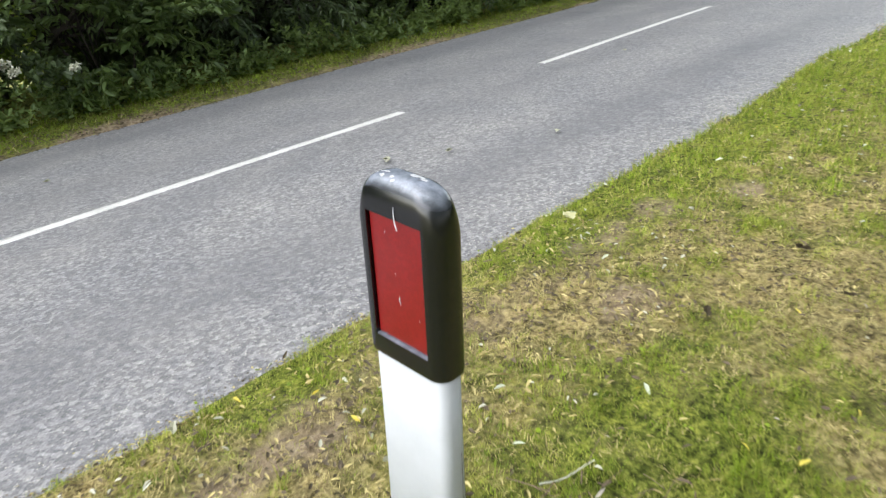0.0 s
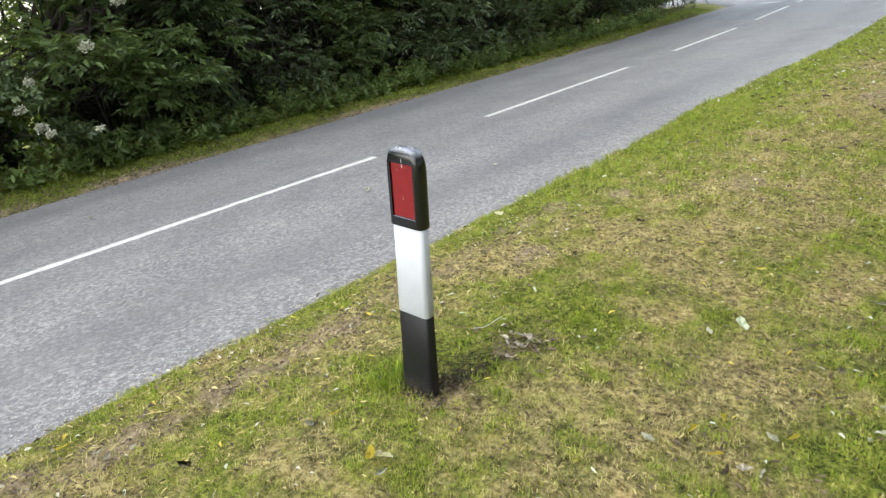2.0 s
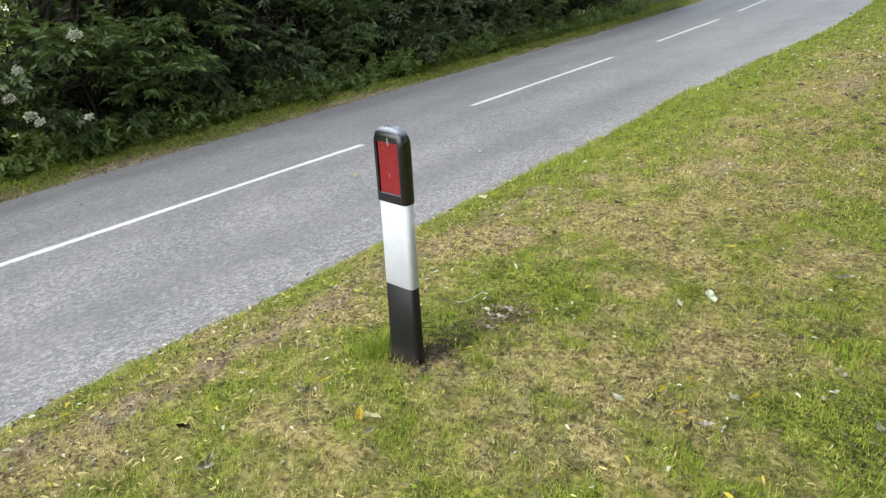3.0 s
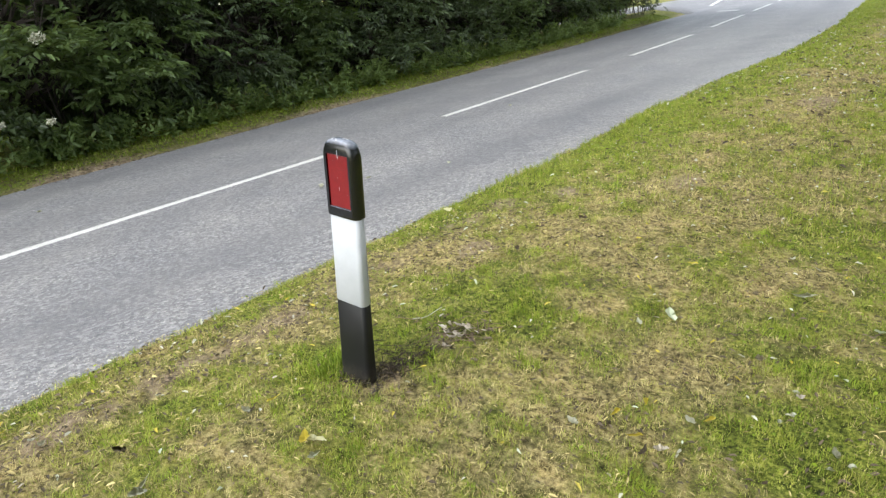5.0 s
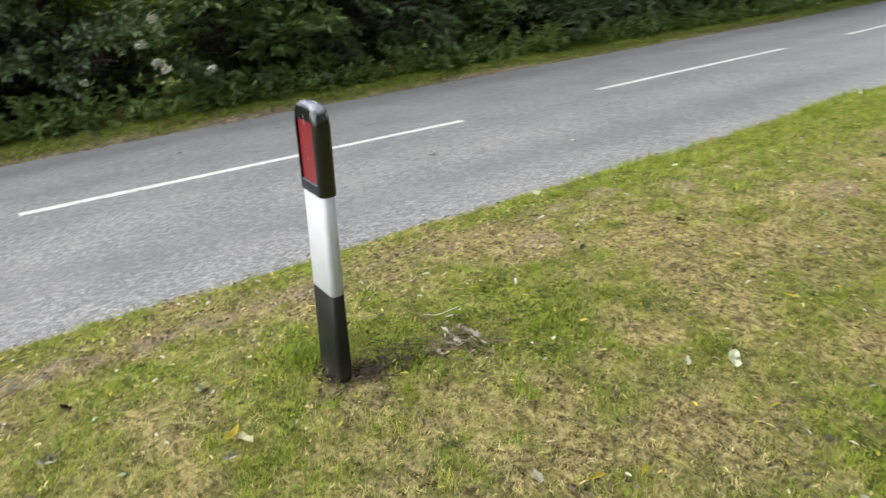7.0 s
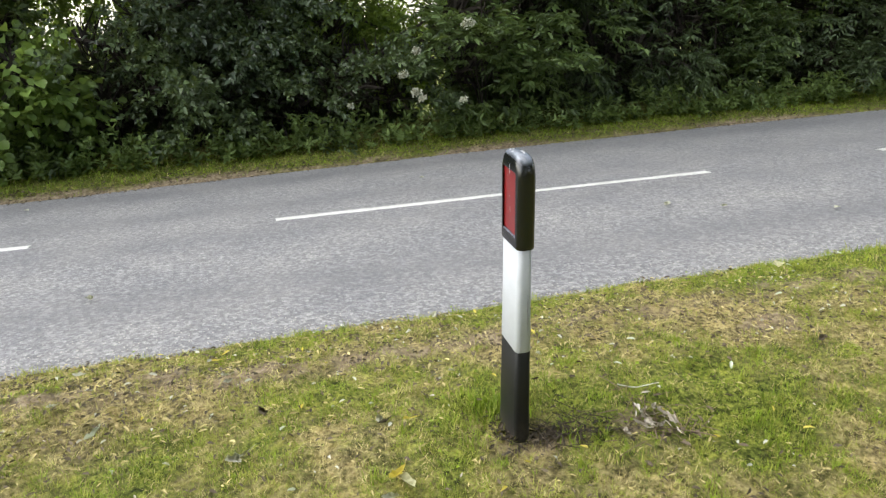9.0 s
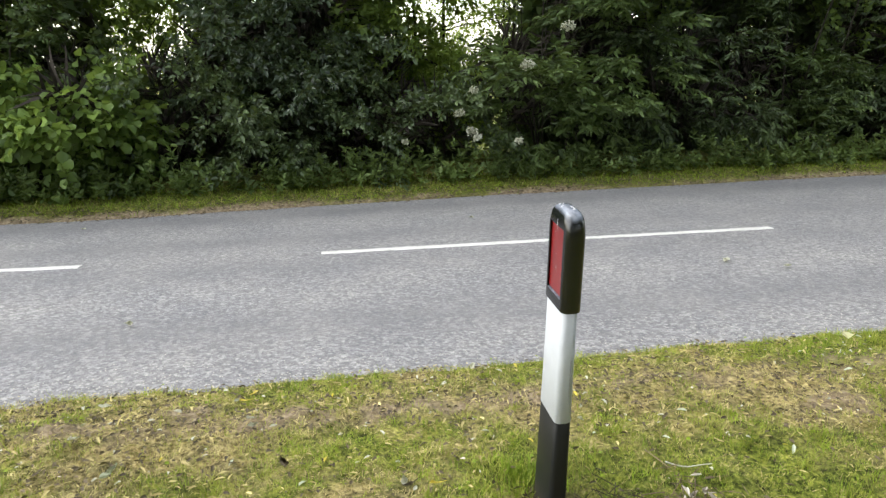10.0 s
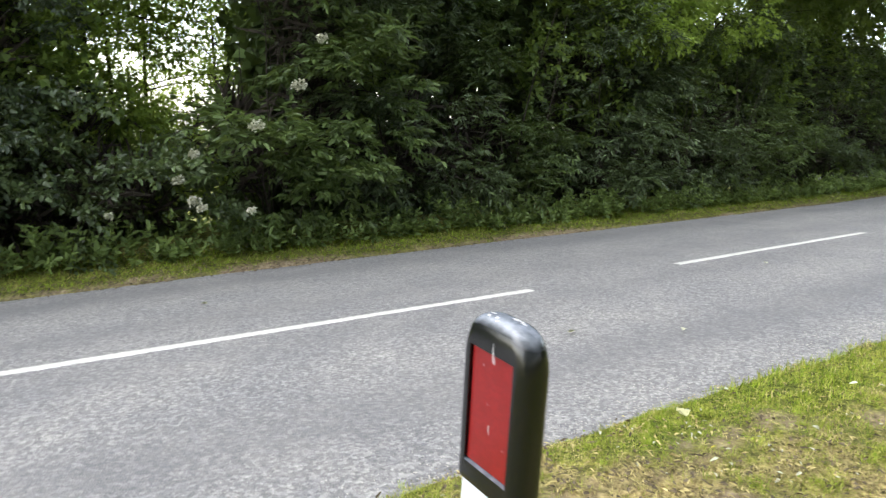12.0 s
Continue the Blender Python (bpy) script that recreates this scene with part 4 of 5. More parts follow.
p = np.array([[-5.78, -2.23, 1.5]]) * (1 - t) + np.array([[-5.7, -1.3, 1.0]]) * t + np.array([[0, 0, 0.07]]) * np.sin(np.pi * t) + np.array([[0, 0, 0.02]]) * np.sin(9 * t)
v, q = tube(p, 0.034 - 0.02 * t[:, 0], 6)
sheet("branch", v - np.array(thicket.location), q, M_BARK, thicket, "dark bare slanting branch")
lob = [(-9.2 + rng.normal(0, 0.25), rng.uniform(0.9, 3.4), rng.uniform(-0.3, 3.6), 0.5, 0.5, 0.45) for i in range(34)]
bush("elder_bush", "dark leafy bush in the wood behind the hedge", 72, (-9.4, 2.0), lob, M_ELDER, 7, 0.25, 0.12, 0.07, 1300, 0.3, 1.0, front=None, inner=3000, plain_leaf=True, stem=(6, 0.6, 0.03), group="")
lob = [(-8.2 + rng.normal(0, 0.3), rng.uniform(-6.8, -5.0), rng.uniform(-0.9, 2.3), 0.42, 0.42, 0.4) for i in range(30)]
bush("young_thicket", "sunlit light green saplings behind the hedge", 74, (-8.2, -6.0), lob, M_YOUNG, 7, 0.25, 0.1, 0.065, 1100, 0.3, 1.0, front=None, plain_leaf=True, stem=(6, 0.5, 0.02), group="")
lob = [(-7.4 + rng.normal(0, 0.25), rng.uniform(-11.0, -7.0), rng.uniform(0.6, 3.2), 0.5, 0.5, 0.45) for i in range(34)]
bush("elder_bush", "dark leafy bush in the wood behind the hedge", 75, (-7.5, -8.8), lob, M_ELDER, 7, 0.25, 0.14, 0.08, 1900, 0.3, 1.0, front=None, inner=3000, plain_leaf=True, stem=(6, 0.6, 0.03), group="")
lob = [(-7.0 + rng.normal(0, 0.3), rng.uniform(-3.6, -2.5), rng.uniform(0.2, 3.6), 0.42, 0.42, 0.4) for i in range(20)]
bush("young_thicket", "leafy saplings at the edge of a gap in the hedge", 73, (-7.0, -3.0), lob, M_CANOPY, 7, 0.25, 0.1, 0.065, 800, 0.3, 1.0, front=None, inner=1500, plain_leaf=True, stem=(6, 0.5, 0.02), group="")

# clipped hedge on the near side, beyond the verge
lob = []
for i in range(96):
    t = TREES.random()
    z = TREES.uniform(0.25, 3.4)
    if i % 2:
        px, py = 5.5 - 0.95 * t, 6.0 + 11.0 * t
    else:
        px, py = 5.6 + 4.5 * t, 5.95 + 0.2 * t + (1.35 * min(1.0, t * 4) if z < 1.9 else -0.25)
    lob.append((px + 0.45, py + 0.25, z, 0.5, 0.55, 0.5))
lob += [(6.2 + 4.6 * TREES.random(), 8.1 + TREES.normal(0, 0.15), TREES.uniform(0.2, 2.4), 0.6, 0.5, 0.5) for i in range(30)]
bush("garden_hedge", "thick green garden hedge with dark hollow underside", 60, (6.4, 7.6), lob, M_CLIP, 8, 0.2, 0.085, 0.05, 10500, 0.3, 1.0, front=(-0.6, -0.8, 0.2), inner=9000, stem=(9, 0.9, 0.03), category="hedge", group="", plain_leaf=True)
# unseen hedge added to shade the right of the verge and close it off
lob = []
for i in range(64):
    t = TREES.random()
    lob.append((8.4 + TREES.normal(0, 0.2), 4.8 - 16 * t, TREES.uniform(0.3, 4.4), 0.6, 0.9, 0.8))
bush("garden_hedge", "unseen tall green hedge added behind the verge for shade", 61, (8.6, -2.5), lob, M_CLIP, 7, 0.3, 0.16, 0.11, 3000, 0.3, 1.0, front=None, inner=7000, stem=(14, 0.35, 0.04), category="hedge", group="", plain_leaf=True)
# unseen trees whose overhang is added to darken the near verge and road
for k, (x, y) in enumerate([(7.4, 11.5), (9.4, 9.5), (9.2, 4.0), (9.0, -1.0), (9.4, -6.0)]):
    tree("broadleaf_tree", "unseen leafy broadleaf tree added for shade on the near side", 470 + k, (x, y), 8.5, 0.14, 2.0, M_CANOPY, 500, 0.16, 0.11, 1500, 0.3, 9, (-0.5, 1.5) if y == 4.0 else (-4.4, 1.5))
# bushes that close the view beyond the junction
for k, (x, y, s) in enumerate([(-9, 26.5, 1.3), (-14, 28, 1.6), (-20, 46, 2.2), (-28, 48, 2.4), (12, 40, 2.2), (18, 44, 2.4), (-12, 56, 2.6), (0, 60, 2.6), (10, 62, 2.6)]):
    lob = [(x + TREES.normal(0, s * 0.6), y + TREES.normal(0, s * 0.6), TREES.uniform(0.4, 1.4 * s), s * 0.6, s * 0.6, s * 0.5) for i in range(10)]
    bush("distant_bush", "leafy bush beyond the junction", 80 + k, (x, y), lob, M_CANOPY, 7, 0.4, 0.26, 0.18, 450, 0.3, 1.0, front=None, inner=500, plain_leaf=True, group="bushes beyond the junction")


# ---- grass ----
def blades(name, label, seed, x0, x1, y0, y1, per_m2, height, width, mat, keep, along_road=True, flat=0.5, tall=None, short=False):
    """Blades of grass, bent over, as one mesh. keep(x, y) gives the share that stays."""
    rng = np.random.default_rng(seed)
    n = int((x1 - x0) * (y1 - y0) * per_m2)
    x, y = rng.uniform(x0, x1, n), rng.uniform(y0, y1, n)
    if along_road:
        x = x + np.where(x > 0, centre(y), hedge_line(y))
    ok = rng.random(n) < keep(x, y)
    x, y = x[ok], y[ok]
    n = len(x)
    z = ground_at(x, y) - 0.003
    h = height * rng.uniform(0.45, 1.25, n)
    if tall is not None:
        h = h * tall(x, y)
    a = rng.uniform(0, 6.28, n)
    lean_ = np.clip(rng.normal(flat, 0.35, n), 0, 1.45)
    way = np.stack([np.cos(a) * np.sin(lean_), np.sin(a) * np.sin(lean_), np.cos(lean_)], 1)
    side = np.stack([-np.sin(a), np.cos(a), np.zeros(n)], 1)
    foot = np.stack([x, y, z], 1)
    w = (width * rng.uniform(0.6, 1.3, n))[:, None]
    if short:
        tip = foot + way * h[:, None]
        v = np.stack([foot - side * w, foot + side * w, tip + side * w * 0.35, tip - side * w * 0.35], 1).reshape(-1, 3)
        ob = sheet(name, v, np.arange(n)[:, None] * 4 + np.array([[0, 1, 2, 3]]), mat)
        return tagged(ob, label, "grass", kind="stuff")
    mid = foot + way * (h * 0.55)[:, None]
    low = way + np.stack([np.cos(a), np.sin(a), np.full(n, -0.5)], 1) * 0.5
    tip = mid + unit(low) * (h * 0.5)[:, None]
    v = np.stack([foot - side * w, foot + side * w, mid + side * w * 0.8, mid - side * w * 0.8, tip], 1).reshape(-1, 3)
    i = np.arange(n)[:, None] * 5
    ob = strip_mesh(name, v, i + np.array([[0, 1, 2, 3]]), i + np.array([[3, 2, 4]]), mat)
    return tagged(ob, label, "grass", kind="stuff")


def strip_mesh(name, verts, quads, tris, mat):
    me = bpy.data.meshes.new(name)
    me.vertices.add(len(verts))
    me.vertices.foreach_set("co", np.asarray(verts, np.float32).ravel())
    total = quads.size + tris.size
    me.loops.add(total)
    me.loops.foreach_set("vertex_index", np.concatenate([quads.ravel(), tris.ravel()]).astype(np.int32))
    me.polygons.add(len(quads) + len(tris))
    start = np.concatenate([np.arange(len(quads)) * 4, quads.size + np.arange(len(tris)) * 3]).astype(np.int32)
    me.polygons.foreach_set("loop_start", start)
    me.polygons.foreach_set("loop_total", np.concatenate([np.full(len(quads), 4), np.full(len(tris), 3)]).astype(np.int32))
    me.update(calc_edges=True)
    me.materials.append(mat)
    return new(name, me)


def edge_ok(x, y):
    c = lane(x, y)
    return np.where(c + edge_wobble(y) > 2.455 + 0.12 * vnoise(x * 8 + 50, y * 8, 31), 1.0, 0.0)


def clear(x, y):
    """No blades inside the post or on the trodden ring round it."""
    return np.where((np.abs(x - POST_X) < 0.07) & (np.abs(y - POST_Y) < 0.04), 0.0, 1.0)


def taller(x, y):
    return 0.55 + 2.0 * vnoise(x * 14, y * 14, 53) ** 2 + 2.2 * np.exp(-((x - 3.36) / 0.1) ** 2 - ((y + 3.5) / 0.12) ** 2) + 0.3 * np.exp(-((x - centre(y) - 2.58) / 0.07) ** 2)


turfed = lambda x, y: clear(x, y) * edge_ok(x, y) * (1 - 0.9 * bareness(x, y))
g = lambda x, y: turfed(x, y) * np.clip(1.5 * lushness(x, y) - 0.2, 0.02, 1)
o = lambda x, y: turfed(x, y) * np.clip(0.35 + 0.6 * lushness(x, y), 0, 0.9)
s = lambda x, y: turfed(x, y) * np.clip(1.05 - 0.9 * lushness(x, y), 0.1, 1)
tufts = lambda x, y: 0.1 + 2.6 * vnoise(x * 19, y * 19, 51) ** 2 * (0.3 + 1.4 * vnoise(x * 52, y * 52, 52))
for n, (x0, x1, y0, y1, k) in enumerate([(2.45, 5.6, -5.1, -1.2, 1.6), (5.6, 6.6, -5.1, -1.2, 0.6), (2.45, 6.6, -1.2, 2.6, 0.5), (2.45, 5.0, -6.4, -5.1, 0.5)]):
    w = min(1.5, 1.15 / math.sqrt(k))
    blades("grass", "short mown green grass on the verge", 1 + 10 * n, x0, x1, y0, y1, 9500 * k, 0.02 * w, 0.0013 * w, M_GREEN, lambda x, y: g(x, y) * tufts(x, y), flat=0.65, tall=taller, short=True)
    blades("tired_grass", "short yellowish grass on the verge", 2 + 10 * n, x0, x1, y0, y1, 9000 * k, 0.021 * w, 0.0013 * w, M_OLIVE, lambda x, y: o(x, y) * tufts(x + 9, y), flat=0.75, tall=taller, short=True)
    blades("dry_grass", "dry straw and clippings on the verge", 3 + 10 * n, x0, x1, y0, y1, 10000 * k, 0.025 * w, 0.0013 * w, M_STRAW, lambda x, y: s(x, y) * tufts(x, y + 9), flat=1.1, short=True)
blades("grass_tuft", "long green grass tuft beside the post", 8, 3.24, 3.46, -3.62, -3.36, 30000, 0.058, 0.0021, M_GREEN, lambda x, y: clear(x, y) * np.exp(-((x - 3.33) / 0.06) ** 2 - ((y + 3.47) / 0.075) ** 2), False, 0.35)
blades("grass_tuft", "long green grass tuft behind the post", 9, 3.44, 3.7, -3.42, -3.2, 5000, 0.05, 0.0017, M_GREEN, lambda x, y: clear(x, y) * np.exp(-((x - 3.55) / 0.07) ** 2 - ((y + 3.3) / 0.07) ** 2), False, 0.4)
blades("grass", "short mown green grass on the verge", 4, 2.45, 8.0, 2.6, 24, 600, 0.045, 0.004, M_GREEN, g)
blades("tired_grass", "short yellowish grass on the verge", 14, 2.45, 8.0, 2.6, 24, 600, 0.04, 0.004, M_OLIVE, o)
blades("dry_grass", "dry straw on the verge", 5, 2.45, 8.5, 2.6, 26, 420, 0.045, 0.004, M_STRAW, s, flat=1.1)
far_keep = lambda x, y: np.where(lane(x, y) < -2.93 - 0.14 * vnoise(x * 4, y * 4, 33), 1.0 - 0.85 * bareness(x, y), 0.0)
blades("grass", "longer grass along the far road edge", 6, -3.75, -2.88, -9.5, 22, 1300, 0.065, 0.0034, M_GREEN, far_keep, flat=0.7)
blades("verge_grass", "bright yellowish grass along the far road edge", 16, -3.55, -2.9, -9.5, 18, 2400, 0.045, 0.0042, M_STRIP, lambda x, y: far_keep(x, y) * np.clip(2.2 * vnoise(x * 3, y * 1.3, 86) - 0.35, 0.1, 1), flat=0.95, short=True)
blades("dry_grass", "dry grass and litter along the far road edge", 7, -3.7, -2.9, -9.5, 22, 250, 0.06, 0.0035, M_STRAW, far_keep, flat=1.0)


# ---- fallen leaves, twigs and small litter ----
def fallen_leaf(name, label, length, width, curl, twist, mat, blunt=0.5):
    """A thin curled leaf with a midrib and a short stalk."""
    bm = bmesh.new()
    rows = []
    crumple = random.Random(len(label) + int(length * 1e4))
    for i in range(9):
        t = i / 8
        w = width * 0.5 * math.sin(math.pi * min(1, t**blunt * 0.97 + 0.02)) * crumple.uniform(0.72, 1.18) + 0.0006
        z = curl * length * (t - 0.4) ** 2
        row = []
        for s in (-1, 0, 1):
            row.append(bm.verts.new((s * w * math.cos(twist * t) * crumple.uniform(0.8, 1.1) + 0.12 * width * math.sin(5 * t), (t - 0.5) * length, z + abs(s) * w * crumple.uniform(0.15, 0.8) + s * w * math.sin(2.5 * twist * (t - 0.3)) + crumple.uniform(0.0, 0.09) * width + 0.002)))
        rows.append(row)
    for a, c in zip(rows, rows[1:]):
        for j in (0, 1):
            bm.faces.new((a[j], a[j + 1], c[j + 1], c[j]))
    bmesh.ops.solidify(bm, geom=bm.faces[:], thickness=0.0005)
    ob = part(name, bm, mat)
    return tagged(ob, label, "leaf", "fallen leaves")


def lay(ob, spots, seed, sizes=(0.8, 1.25)):
    rng = np.random.default_rng(seed)
    for i, (x, y) in enumerate(spots):
        k = rng.uniform(*sizes)
        m = Matrix.Translation((x, y, float(ground_at(x, y)) + 0.021)) @ Euler((rng.normal(0, 0.12), rng.normal(0, 0.12), rng.uniform(0, 6.28))).to_matrix().to_4x4()
        if i == 0:
            ob.matrix_world = m
        else:
            copy_thing(ob, m)


lay(fallen_leaf("fallen_leaf", "narrow yellow willow leaf lying on the grass", 0.055, 0.014, 0.32, 0.25, M_YELLOW),
    [(3.32, -3.76), (4.62, -3.08), (4.42, -3.11), (4.36, -3.23), (4.23, -1.97), (2.5, -4.34), (4.45, -3.29), (2.45, -4.31), (5.2, -2.0), (5.47, -2.77), (5.29, -2.49), (5.67, -1.46)], 1)
lay(fallen_leaf("fallen_leaf", "broad yellow leaf lying on the grass", 0.075, 0.034, 0.3, 0.2, M_YELLOW, 0.75), [(3.585, -3.875)], 2)
lay(fallen_leaf("fallen_leaf", "broad cream leaf with a yellow tinge on the grass", 0.085, 0.045, 0.12, 0.1, M_CREAM, 0.75), [(3.615, -3.862)], 9)
lay(fallen_leaf("fallen_leaf", "large pale yellow leaf at the edge of the grass", 0.1, 0.045, 0.25, 0.15, M_CREAM, 0.75), [(2.6, -1.64)], 10)
lay(fallen_leaf("fallen_leaf", "pale green broad leaf lying upturned on the grass", 0.085, 0.045, 0.42, 0.20, M_SAGE, 0.8), [(4.29, -2.45), (3.02, -4.73), (5.02, -2.17)], 3)
lay(fallen_leaf("fallen_leaf", "small pale dried leaf lying on the grass", 0.05, 0.022, 0.56, 0.45, M_PALE, 0.7),
    [(4.2, -2.59), (4.26, -3.34), (3.67, -3.92), (3.35, -4.31), (2.77, -4.31), (4.57, -3.12), (4.6, -1.61), (2.4, -3.39), (2.76, -4.89), (3.29, -3.86), (2.49, -4.85), (2.73, -4.31), (4.98, -3.05), (5.9, -1.85), (5.78, -0.19)], 4)
lay(fallen_leaf("fallen_leaf", "curled white leaf lying on the grass", 0.1, 0.028, 0.52, 0.45, M_PALE, 0.6), [(4.72, -2.0), (3.33, -4.29), (5.13, -2.44)], 5)
lay(fallen_leaf("fallen_leaf", "greyish mauve withered leaf on the grass", 0.05, 0.026, 0.63, 0.35, M_GREY, 0.8), [(4.67, -2.62), (4.54, -3.31), (3.6, -3.05), (3.66, -3.1), (4.84, -2.78)], 6)
lay(fallen_leaf("fallen_leaf", "dark brown withered leaf on the grass", 0.06, 0.022, 0.56, 0.45, M_BROWN, 0.7), [(3.51, -1.61), (3.73, -1.88), (3.08, -4.21), (3.42, -2.2), (4.5, -3.35), (3.3, -3.84)], 7)
lay(fallen_leaf("petal", "small white petal lying on the grass", 0.026, 0.02, 0.35, 0.10, M_BLOSSOM, 0.9), [(3.05, -3.18), (4.84, -2.91), (4.82, -2.75), (4.81, -2.97), (4.98, -3.12), (5.03, -3.08)], 8)


def flakes(name, label, seed, count, size, mat, y0=-6.2, y1=5.0, c0=2.52, c1=6.2, lift=0.02, slim=0.35, keep=None):
    rng = np.random.default_rng(seed)
    y = rng.uniform(y0, y1, count)
    x = rng.uniform(c0, c1, count) + (centre(y) if c0 > 0 else hedge_line(y))
    if keep is not None:
        ok = rng.random(count) < keep(x, y)
        x, y = x[ok], y[ok]
    n = len(x)
    a = rng.uniform(0, 6.28, n)
    L = size * rng.uniform(0.5, 1.5, n)
    p = np.stack([x, y, ground_at(x, y) + lift * rng.uniform(0.4, 1.2, n)], 1)
    v, q = leaves_at(rng, p, np.stack([np.cos(a), np.sin(a), rng.normal(0, 0.25, n)], 1), L, L * slim, 0.3, 1.2)
    return tagged(sheet(name, v, q, mat), label, "litter", kind="stuff")


flakes("leaf_litter", "scattered narrow yellow leaves in the grass", 11, 170, 0.028, M_YELLOW)
flakes("leaf_litter", "scattered pale petals and leaf scraps in the grass", 12, 420, 0.018, M_PALE, slim=0.5)
flakes("leaf_litter", "curled dark dead leaves in the grass", 27, 700, 0.028, M_BROWN, slim=0.28, lift=0.024)
flakes("leaf_litter", "greyish curled dead leaves in the grass", 28, 150, 0.022, M_GREY, slim=0.35, lift=0.024)
flakes("leaf_litter", "dull green fallen leaf scraps in the grass", 29, 90, 0.028, M_SAGE, slim=0.35, lift=0.026)
flakes("daisies", "small white daisy heads in the turf", 30, 420, 0.018, M_BLOSSOM, -1.6, 9.0, 2.65, 6.4, 0.034, 0.9)
flakes("leaf_litter", "pale leaf scraps on the farther verge", 32, 420, 0.04, M_PALE, 2.0, 11.0, 2.7, 7.0, 0.04, 0.5)
flakes("leaf_litter", "dark dead leaves on the farther verge", 33, 700, 0.05, M_BROWN, 0.0, 11.0, 2.9, 7.0, 0.034, 0.45)
flakes("leaf_litter", "scattered brown leaf scraps in the grass", 13, 6500, 0.019, M_BROWN, slim=0.45, keep=lambda x, y: np.clip(1.1 - lushness(x, y), 0.1, 1))
flakes("leaf_litter", "rough brown leaf scraps and clods near the road edge", 23, 5200, 0.019, M_BROWN, -6.2, -1.4, 2.56, 3.7, 0.02, 0.5, lambda x, y: np.clip(1.0 - lushness(x, y), 0.05, 1) * np.clip((3.7 - (x - centre(y))) / 0.8, 0, 1))
flakes("leaf_litter", "pale leaf scraps on the worn soil near the road edge", 34, 130, 0.022, M_PALE, -6.0, -1.6, 2.62, 3.4, 0.026, 0.45)
flakes("leaf_litter", "straw-coloured scraps on the worn soil near the road edge", 35, 700, 0.026, M_STRAW, -6.0, -1.6, 2.62, 3.5, 0.026, 0.3)
flakes("leaf_litter", "narrow pale leaves scattered over the verge", 24, 200, 0.026, M_PALE, -3.6, 5.0, 4.7, 6.6, 0.024, 0.35)
flakes("leaf_litter", "narrow yellow leaves scattered over the verge", 25, 130, 0.036, M_YELLOW, -3.6, 4.0, 4.4, 6.6, 0.024, 0.3)
flakes("leaf_litter", "brown leaf scraps scattered over the verge", 26, 2600, 0.022, M_BROWN, -3.6, 5.0, 4.0, 6.6, 0.022, 0.4)
flakes("leaf_litter", "straw-coloured scraps in the grass", 14, 17000, 0.02, M_STRAW, slim=0.25, keep=lambda x, y: np.clip(1.2 - lushness(x, y), 0.1, 1))
flakes("clover", "small clover and daisy leaves in the turf", 15, 14000, 0.011, M_GREEN, lift=0.028, slim=0.8, keep=lambda x, y: np.clip(1.6 * lushness(x, y) - 0.5, 0, 1) * vnoise(x * 3, y * 3, 40) ** 2)
flakes("leaf_litter", "brown litter along the far road edge", 16, 5000, 0.036, M_BROWN, -9, 20, -3.22, -2.88, 0.03, 0.4)


def twig_heap(name, label, at, count, spread, seed, length=0.09, thick=0.0016, mat=None):
    rng = np.random.default_rng(seed)
    pieces = []
    for i in range(count):
        a, l = rng.uniform(0, 6.28), length * rng.uniform(0.4, 1.3)
        x, y = at[0] + rng.normal(0, spread), at[1] + rng.normal(0, spread)
        t = np.linspace(-0.5, 0.5, 5)[:, None]
        p = np.array([x, y, float(ground_at(x, y)) + 0.008 + 0.02 * rng.random()]) + np.array([math.cos(a), math.sin(a), rng.normal(0, 0.15)]) * l * t + np.array([0, 0, 0.012]) * rng.random() * (0.25 - t**2)
        pieces.append(tube(p, thick * rng.uniform(0.5, 1.2) * np.ones(5), 4))
    v, q = joined(pieces)
    return tagged(sheet(name, v, q, mat or M_TWIG), label, "twigs", kind="stuff")


twig_heap("twig_litter", "heap of dead twigs and stalks in the grass", (3.62, -3.07), 60, 0.095, 21, 0.09, 0.0018)
flakes("leaf_litter", "heap of greyish withered leaves in the grass", 17, 130, 0.03, M_GREY, -3.32, -2.84, 3.4 + 0.2, 3.88 + 0.2, 0.05, 0.2, lambda x, y: np.exp(-((x - 3.63) / 0.085) ** 2 - ((y + 3.06) / 0.075) ** 2))
flakes("leaf_litter", "brown dead leaves among the twig heap", 19, 300, 0.028, M_BROWN, -3.32, -2.84, 3.4 + 0.2, 3.88 + 0.2, 0.02, 0.35, lambda x, y: np.exp(-((x - 3.64) / 0.12) ** 2 - ((y + 3.08) / 0.1) ** 2))
flakes("leaf_litter", "dark rotten leaves round the post foot", 18, 4200, 0.021, M_ROTTEN, -3.66, -3.12, 3.25 + 0.2, 3.75 + 0.2, 0.016, 0.4, lambda x, y: np.maximum(np.exp(-((x - 3.55 - 0.45 * (y + 3.32)) / 0.035) ** 2 - ((y + 3.33) / 0.12) ** 2), 0.8 * np.exp(-((x - 3.48) / 0.08) ** 2 - ((y + 3.5) / 0.035) ** 2)))
twig_heap("twig_litter", "dark dead stalks beside the post foot", (3.545, -3.34), 70, 0.05, 22, 0.08, 0.0018, M_ROTTEN)
rng = np.random.default_rng(55)
lay(fallen_leaf("fallen_leaf", "greyish mauve curled dead leaf on the twig heap", 0.055, 0.016, 0.7, 0.6, M_GREY, 0.7), [(3.625 + rng.normal(0, 0.04), -3.07 + rng.normal(0, 0.035)) for i in range(11)], 56, (0.7, 1.25))
t = np.linspace(0, 1, 7)[:, None]
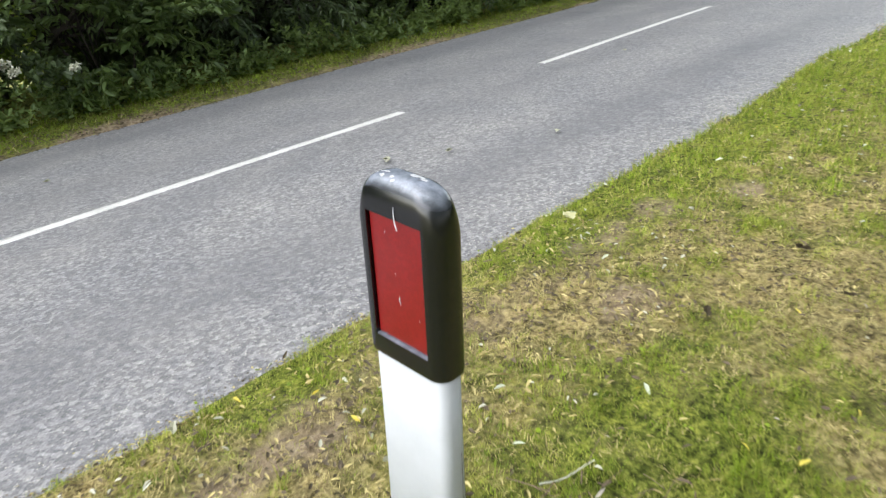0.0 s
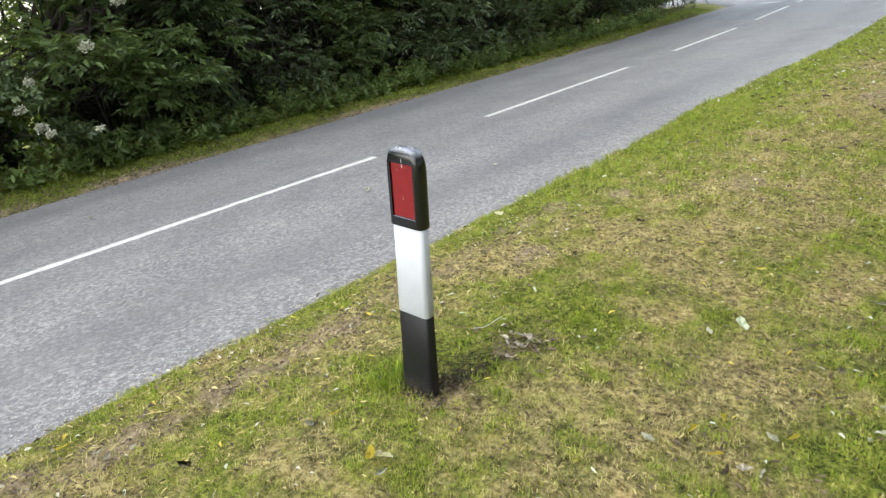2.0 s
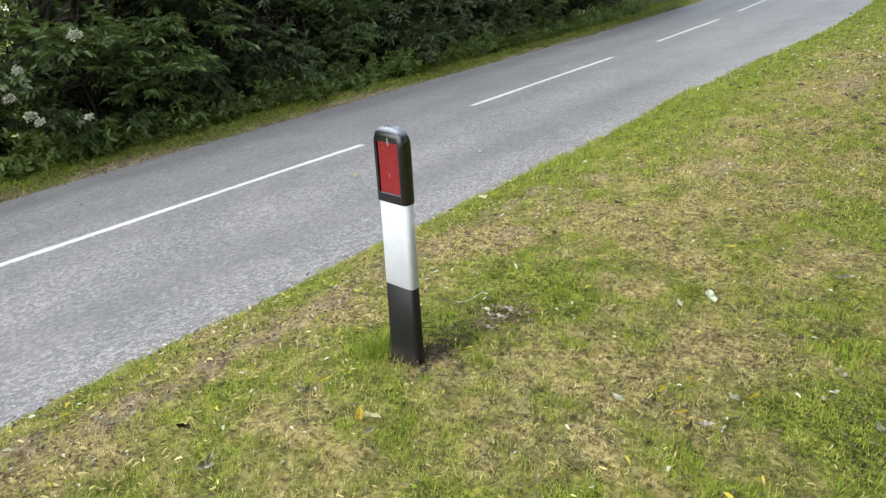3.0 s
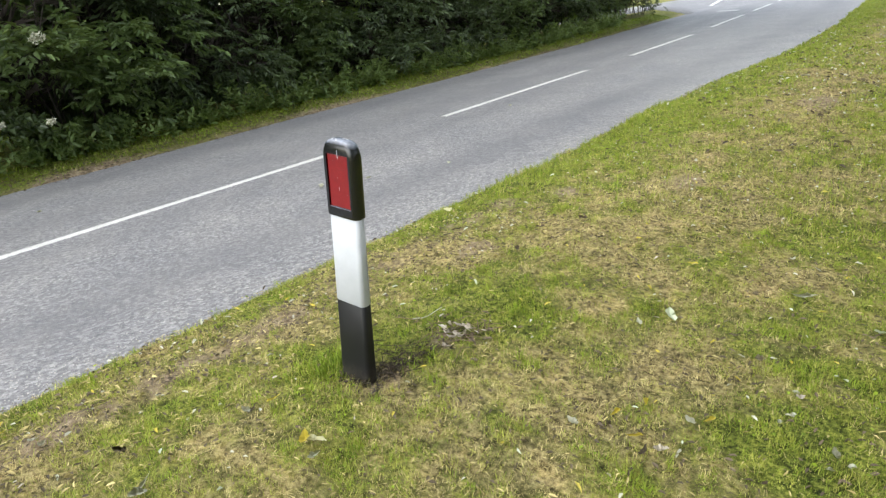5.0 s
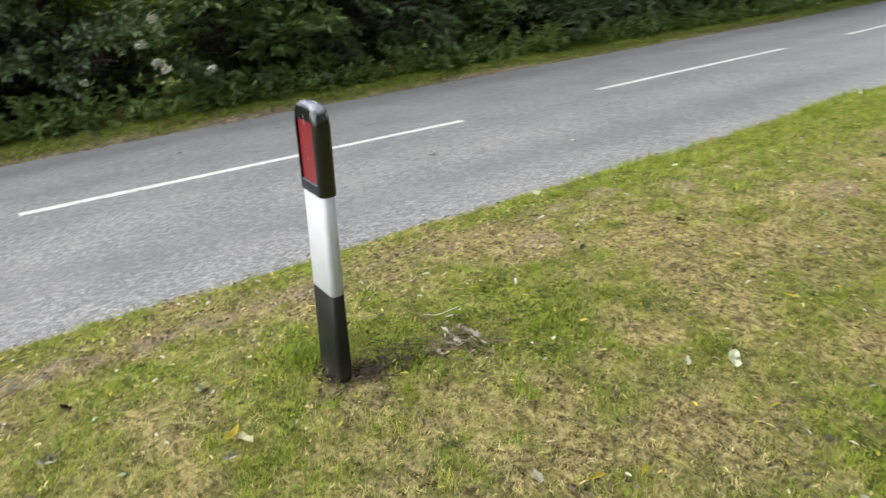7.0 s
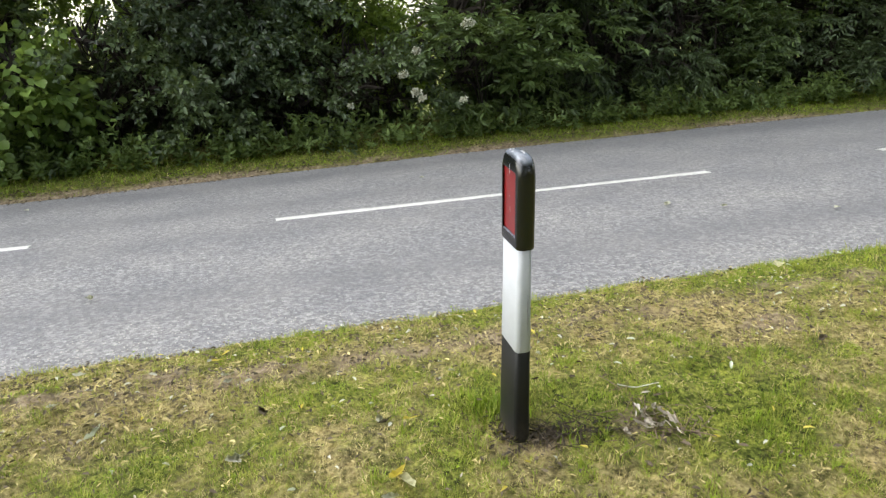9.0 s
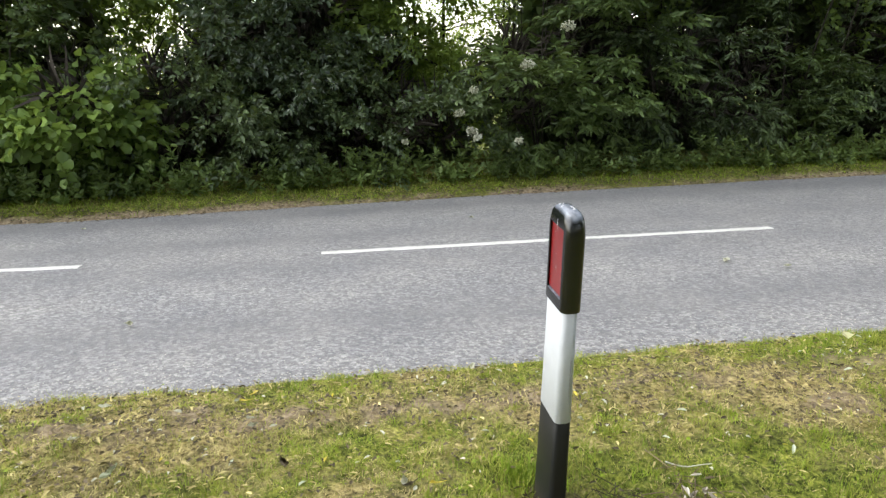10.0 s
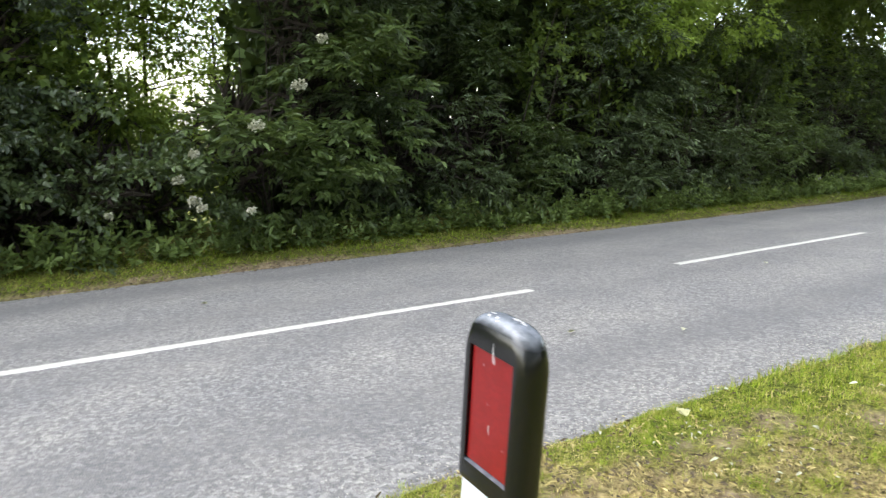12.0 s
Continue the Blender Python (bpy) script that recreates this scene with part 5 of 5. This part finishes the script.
p = np.array([3.4, -3.055, 0.0]) * (1 - t) + np.array([3.467, -2.935, 0.0]) * t
p[:, 2] = ground_at(p[:, 0], p[:, 1]) + 0.022
tagged(sheet("dry_stalk", *tube(p, 0.0026 - 0.0012 * t[:, 0], 6), M_PALE), "single pale dry stalk lying on the grass", "stalk")

# grit along the near road edge
rng = np.random.default_rng(31)
n = 2600
y = rng.uniform(-6.5, 4, n)
c = 2.5 - np.abs(rng.normal(0, 0.16, n))
x = spread(c, y)
p = np.stack([x, y, road_z(x, y) + 0.001], 1)
r = rng.uniform(0.0018, 0.0055, n)
shape = unit(np.array([[1, 0, 0], [-0.4, 0.9, 0], [-0.5, -0.8, 0], [0.1, 0.05, 1.0]]))
turn = rng.uniform(0, 6.28, n)
rot = np.stack([np.stack([np.cos(turn), -np.sin(turn), 0 * turn], -1), np.stack([np.sin(turn), np.cos(turn), 0 * turn], -1), np.stack([0 * turn, 0 * turn, 1 + 0 * turn], -1)], 1)
v = np.einsum("nij,kj->nki", rot, shape) * r[:, None, None] * np.array([1.3, 1.0, 0.8]) + p[:, None]
i = np.arange(n)[:, None] * 4
grit = sheet("grit", v.reshape(-1, 3), np.concatenate([i + np.array([[0, 1, 3]]), i + np.array([[1, 2, 3]]), i + np.array([[2, 0, 3]])]), M_CONCRETE)
tagged(grit, "loose grit along the asphalt edge", "gravel", kind="stuff")
# crumbs of soil and dead grass spilled on the asphalt's edge
for seed, count, size, mat, what in ((61, 6000, 0.009, M_BROWN, "crumbs of brown soil along the asphalt edge"), (62, 1400, 0.013, M_STRAW, "dead grass scraps along the asphalt edge")):
    rng = np.random.default_rng(seed)
    y = rng.uniform(-6.5, 6, count)
    c = 2.56 - edge_wobble(y) - np.abs(rng.normal(0, 0.03, count)) * (0.5 + 1.6 * vnoise(y * 2.3, y * 0, 63))
    x = spread(c, y)
    a = rng.uniform(0, 6.28, count)
    size = size * rng.uniform(0.4, 1.4, count)
    v, q = leaves_at(rng, np.stack([x, y, road_z(x, y) + 0.003], 1), np.stack([np.cos(a), np.sin(a), rng.uniform(0, 0.2, count)], 1), size, size * 0.5, 0.3, 1.5, 0.12, True)
    tagged(sheet("edge_litter", v, q, mat), what, "litter", kind="stuff")
# pale scraps lying on the asphalt
scrap = fallen_leaf("fallen_leaf", "small white scrap lying on the asphalt", 0.055, 0.045, 0.04, 0.04, M_BLOSSOM, 0.8)
rng = np.random.default_rng(41)
for i, (x, y) in enumerate([(1.24, -0.84), (0.95, -1.11), (0.98, -1.14), (-1.39, -2.31), (-2.16, -5.99), (1.26, -4.99), (1.67, -0.27), (0.63, 2.6)]):
    m = Matrix.Translation((x, y, float(road_z(np.array(x), np.array(y))) + 0.015)) @ Matrix.Rotation(rng.uniform(0, 6.28), 4, "Z")
    if i == 0:
        scrap.matrix_world = m
    else:
        copy_thing(scrap, m)
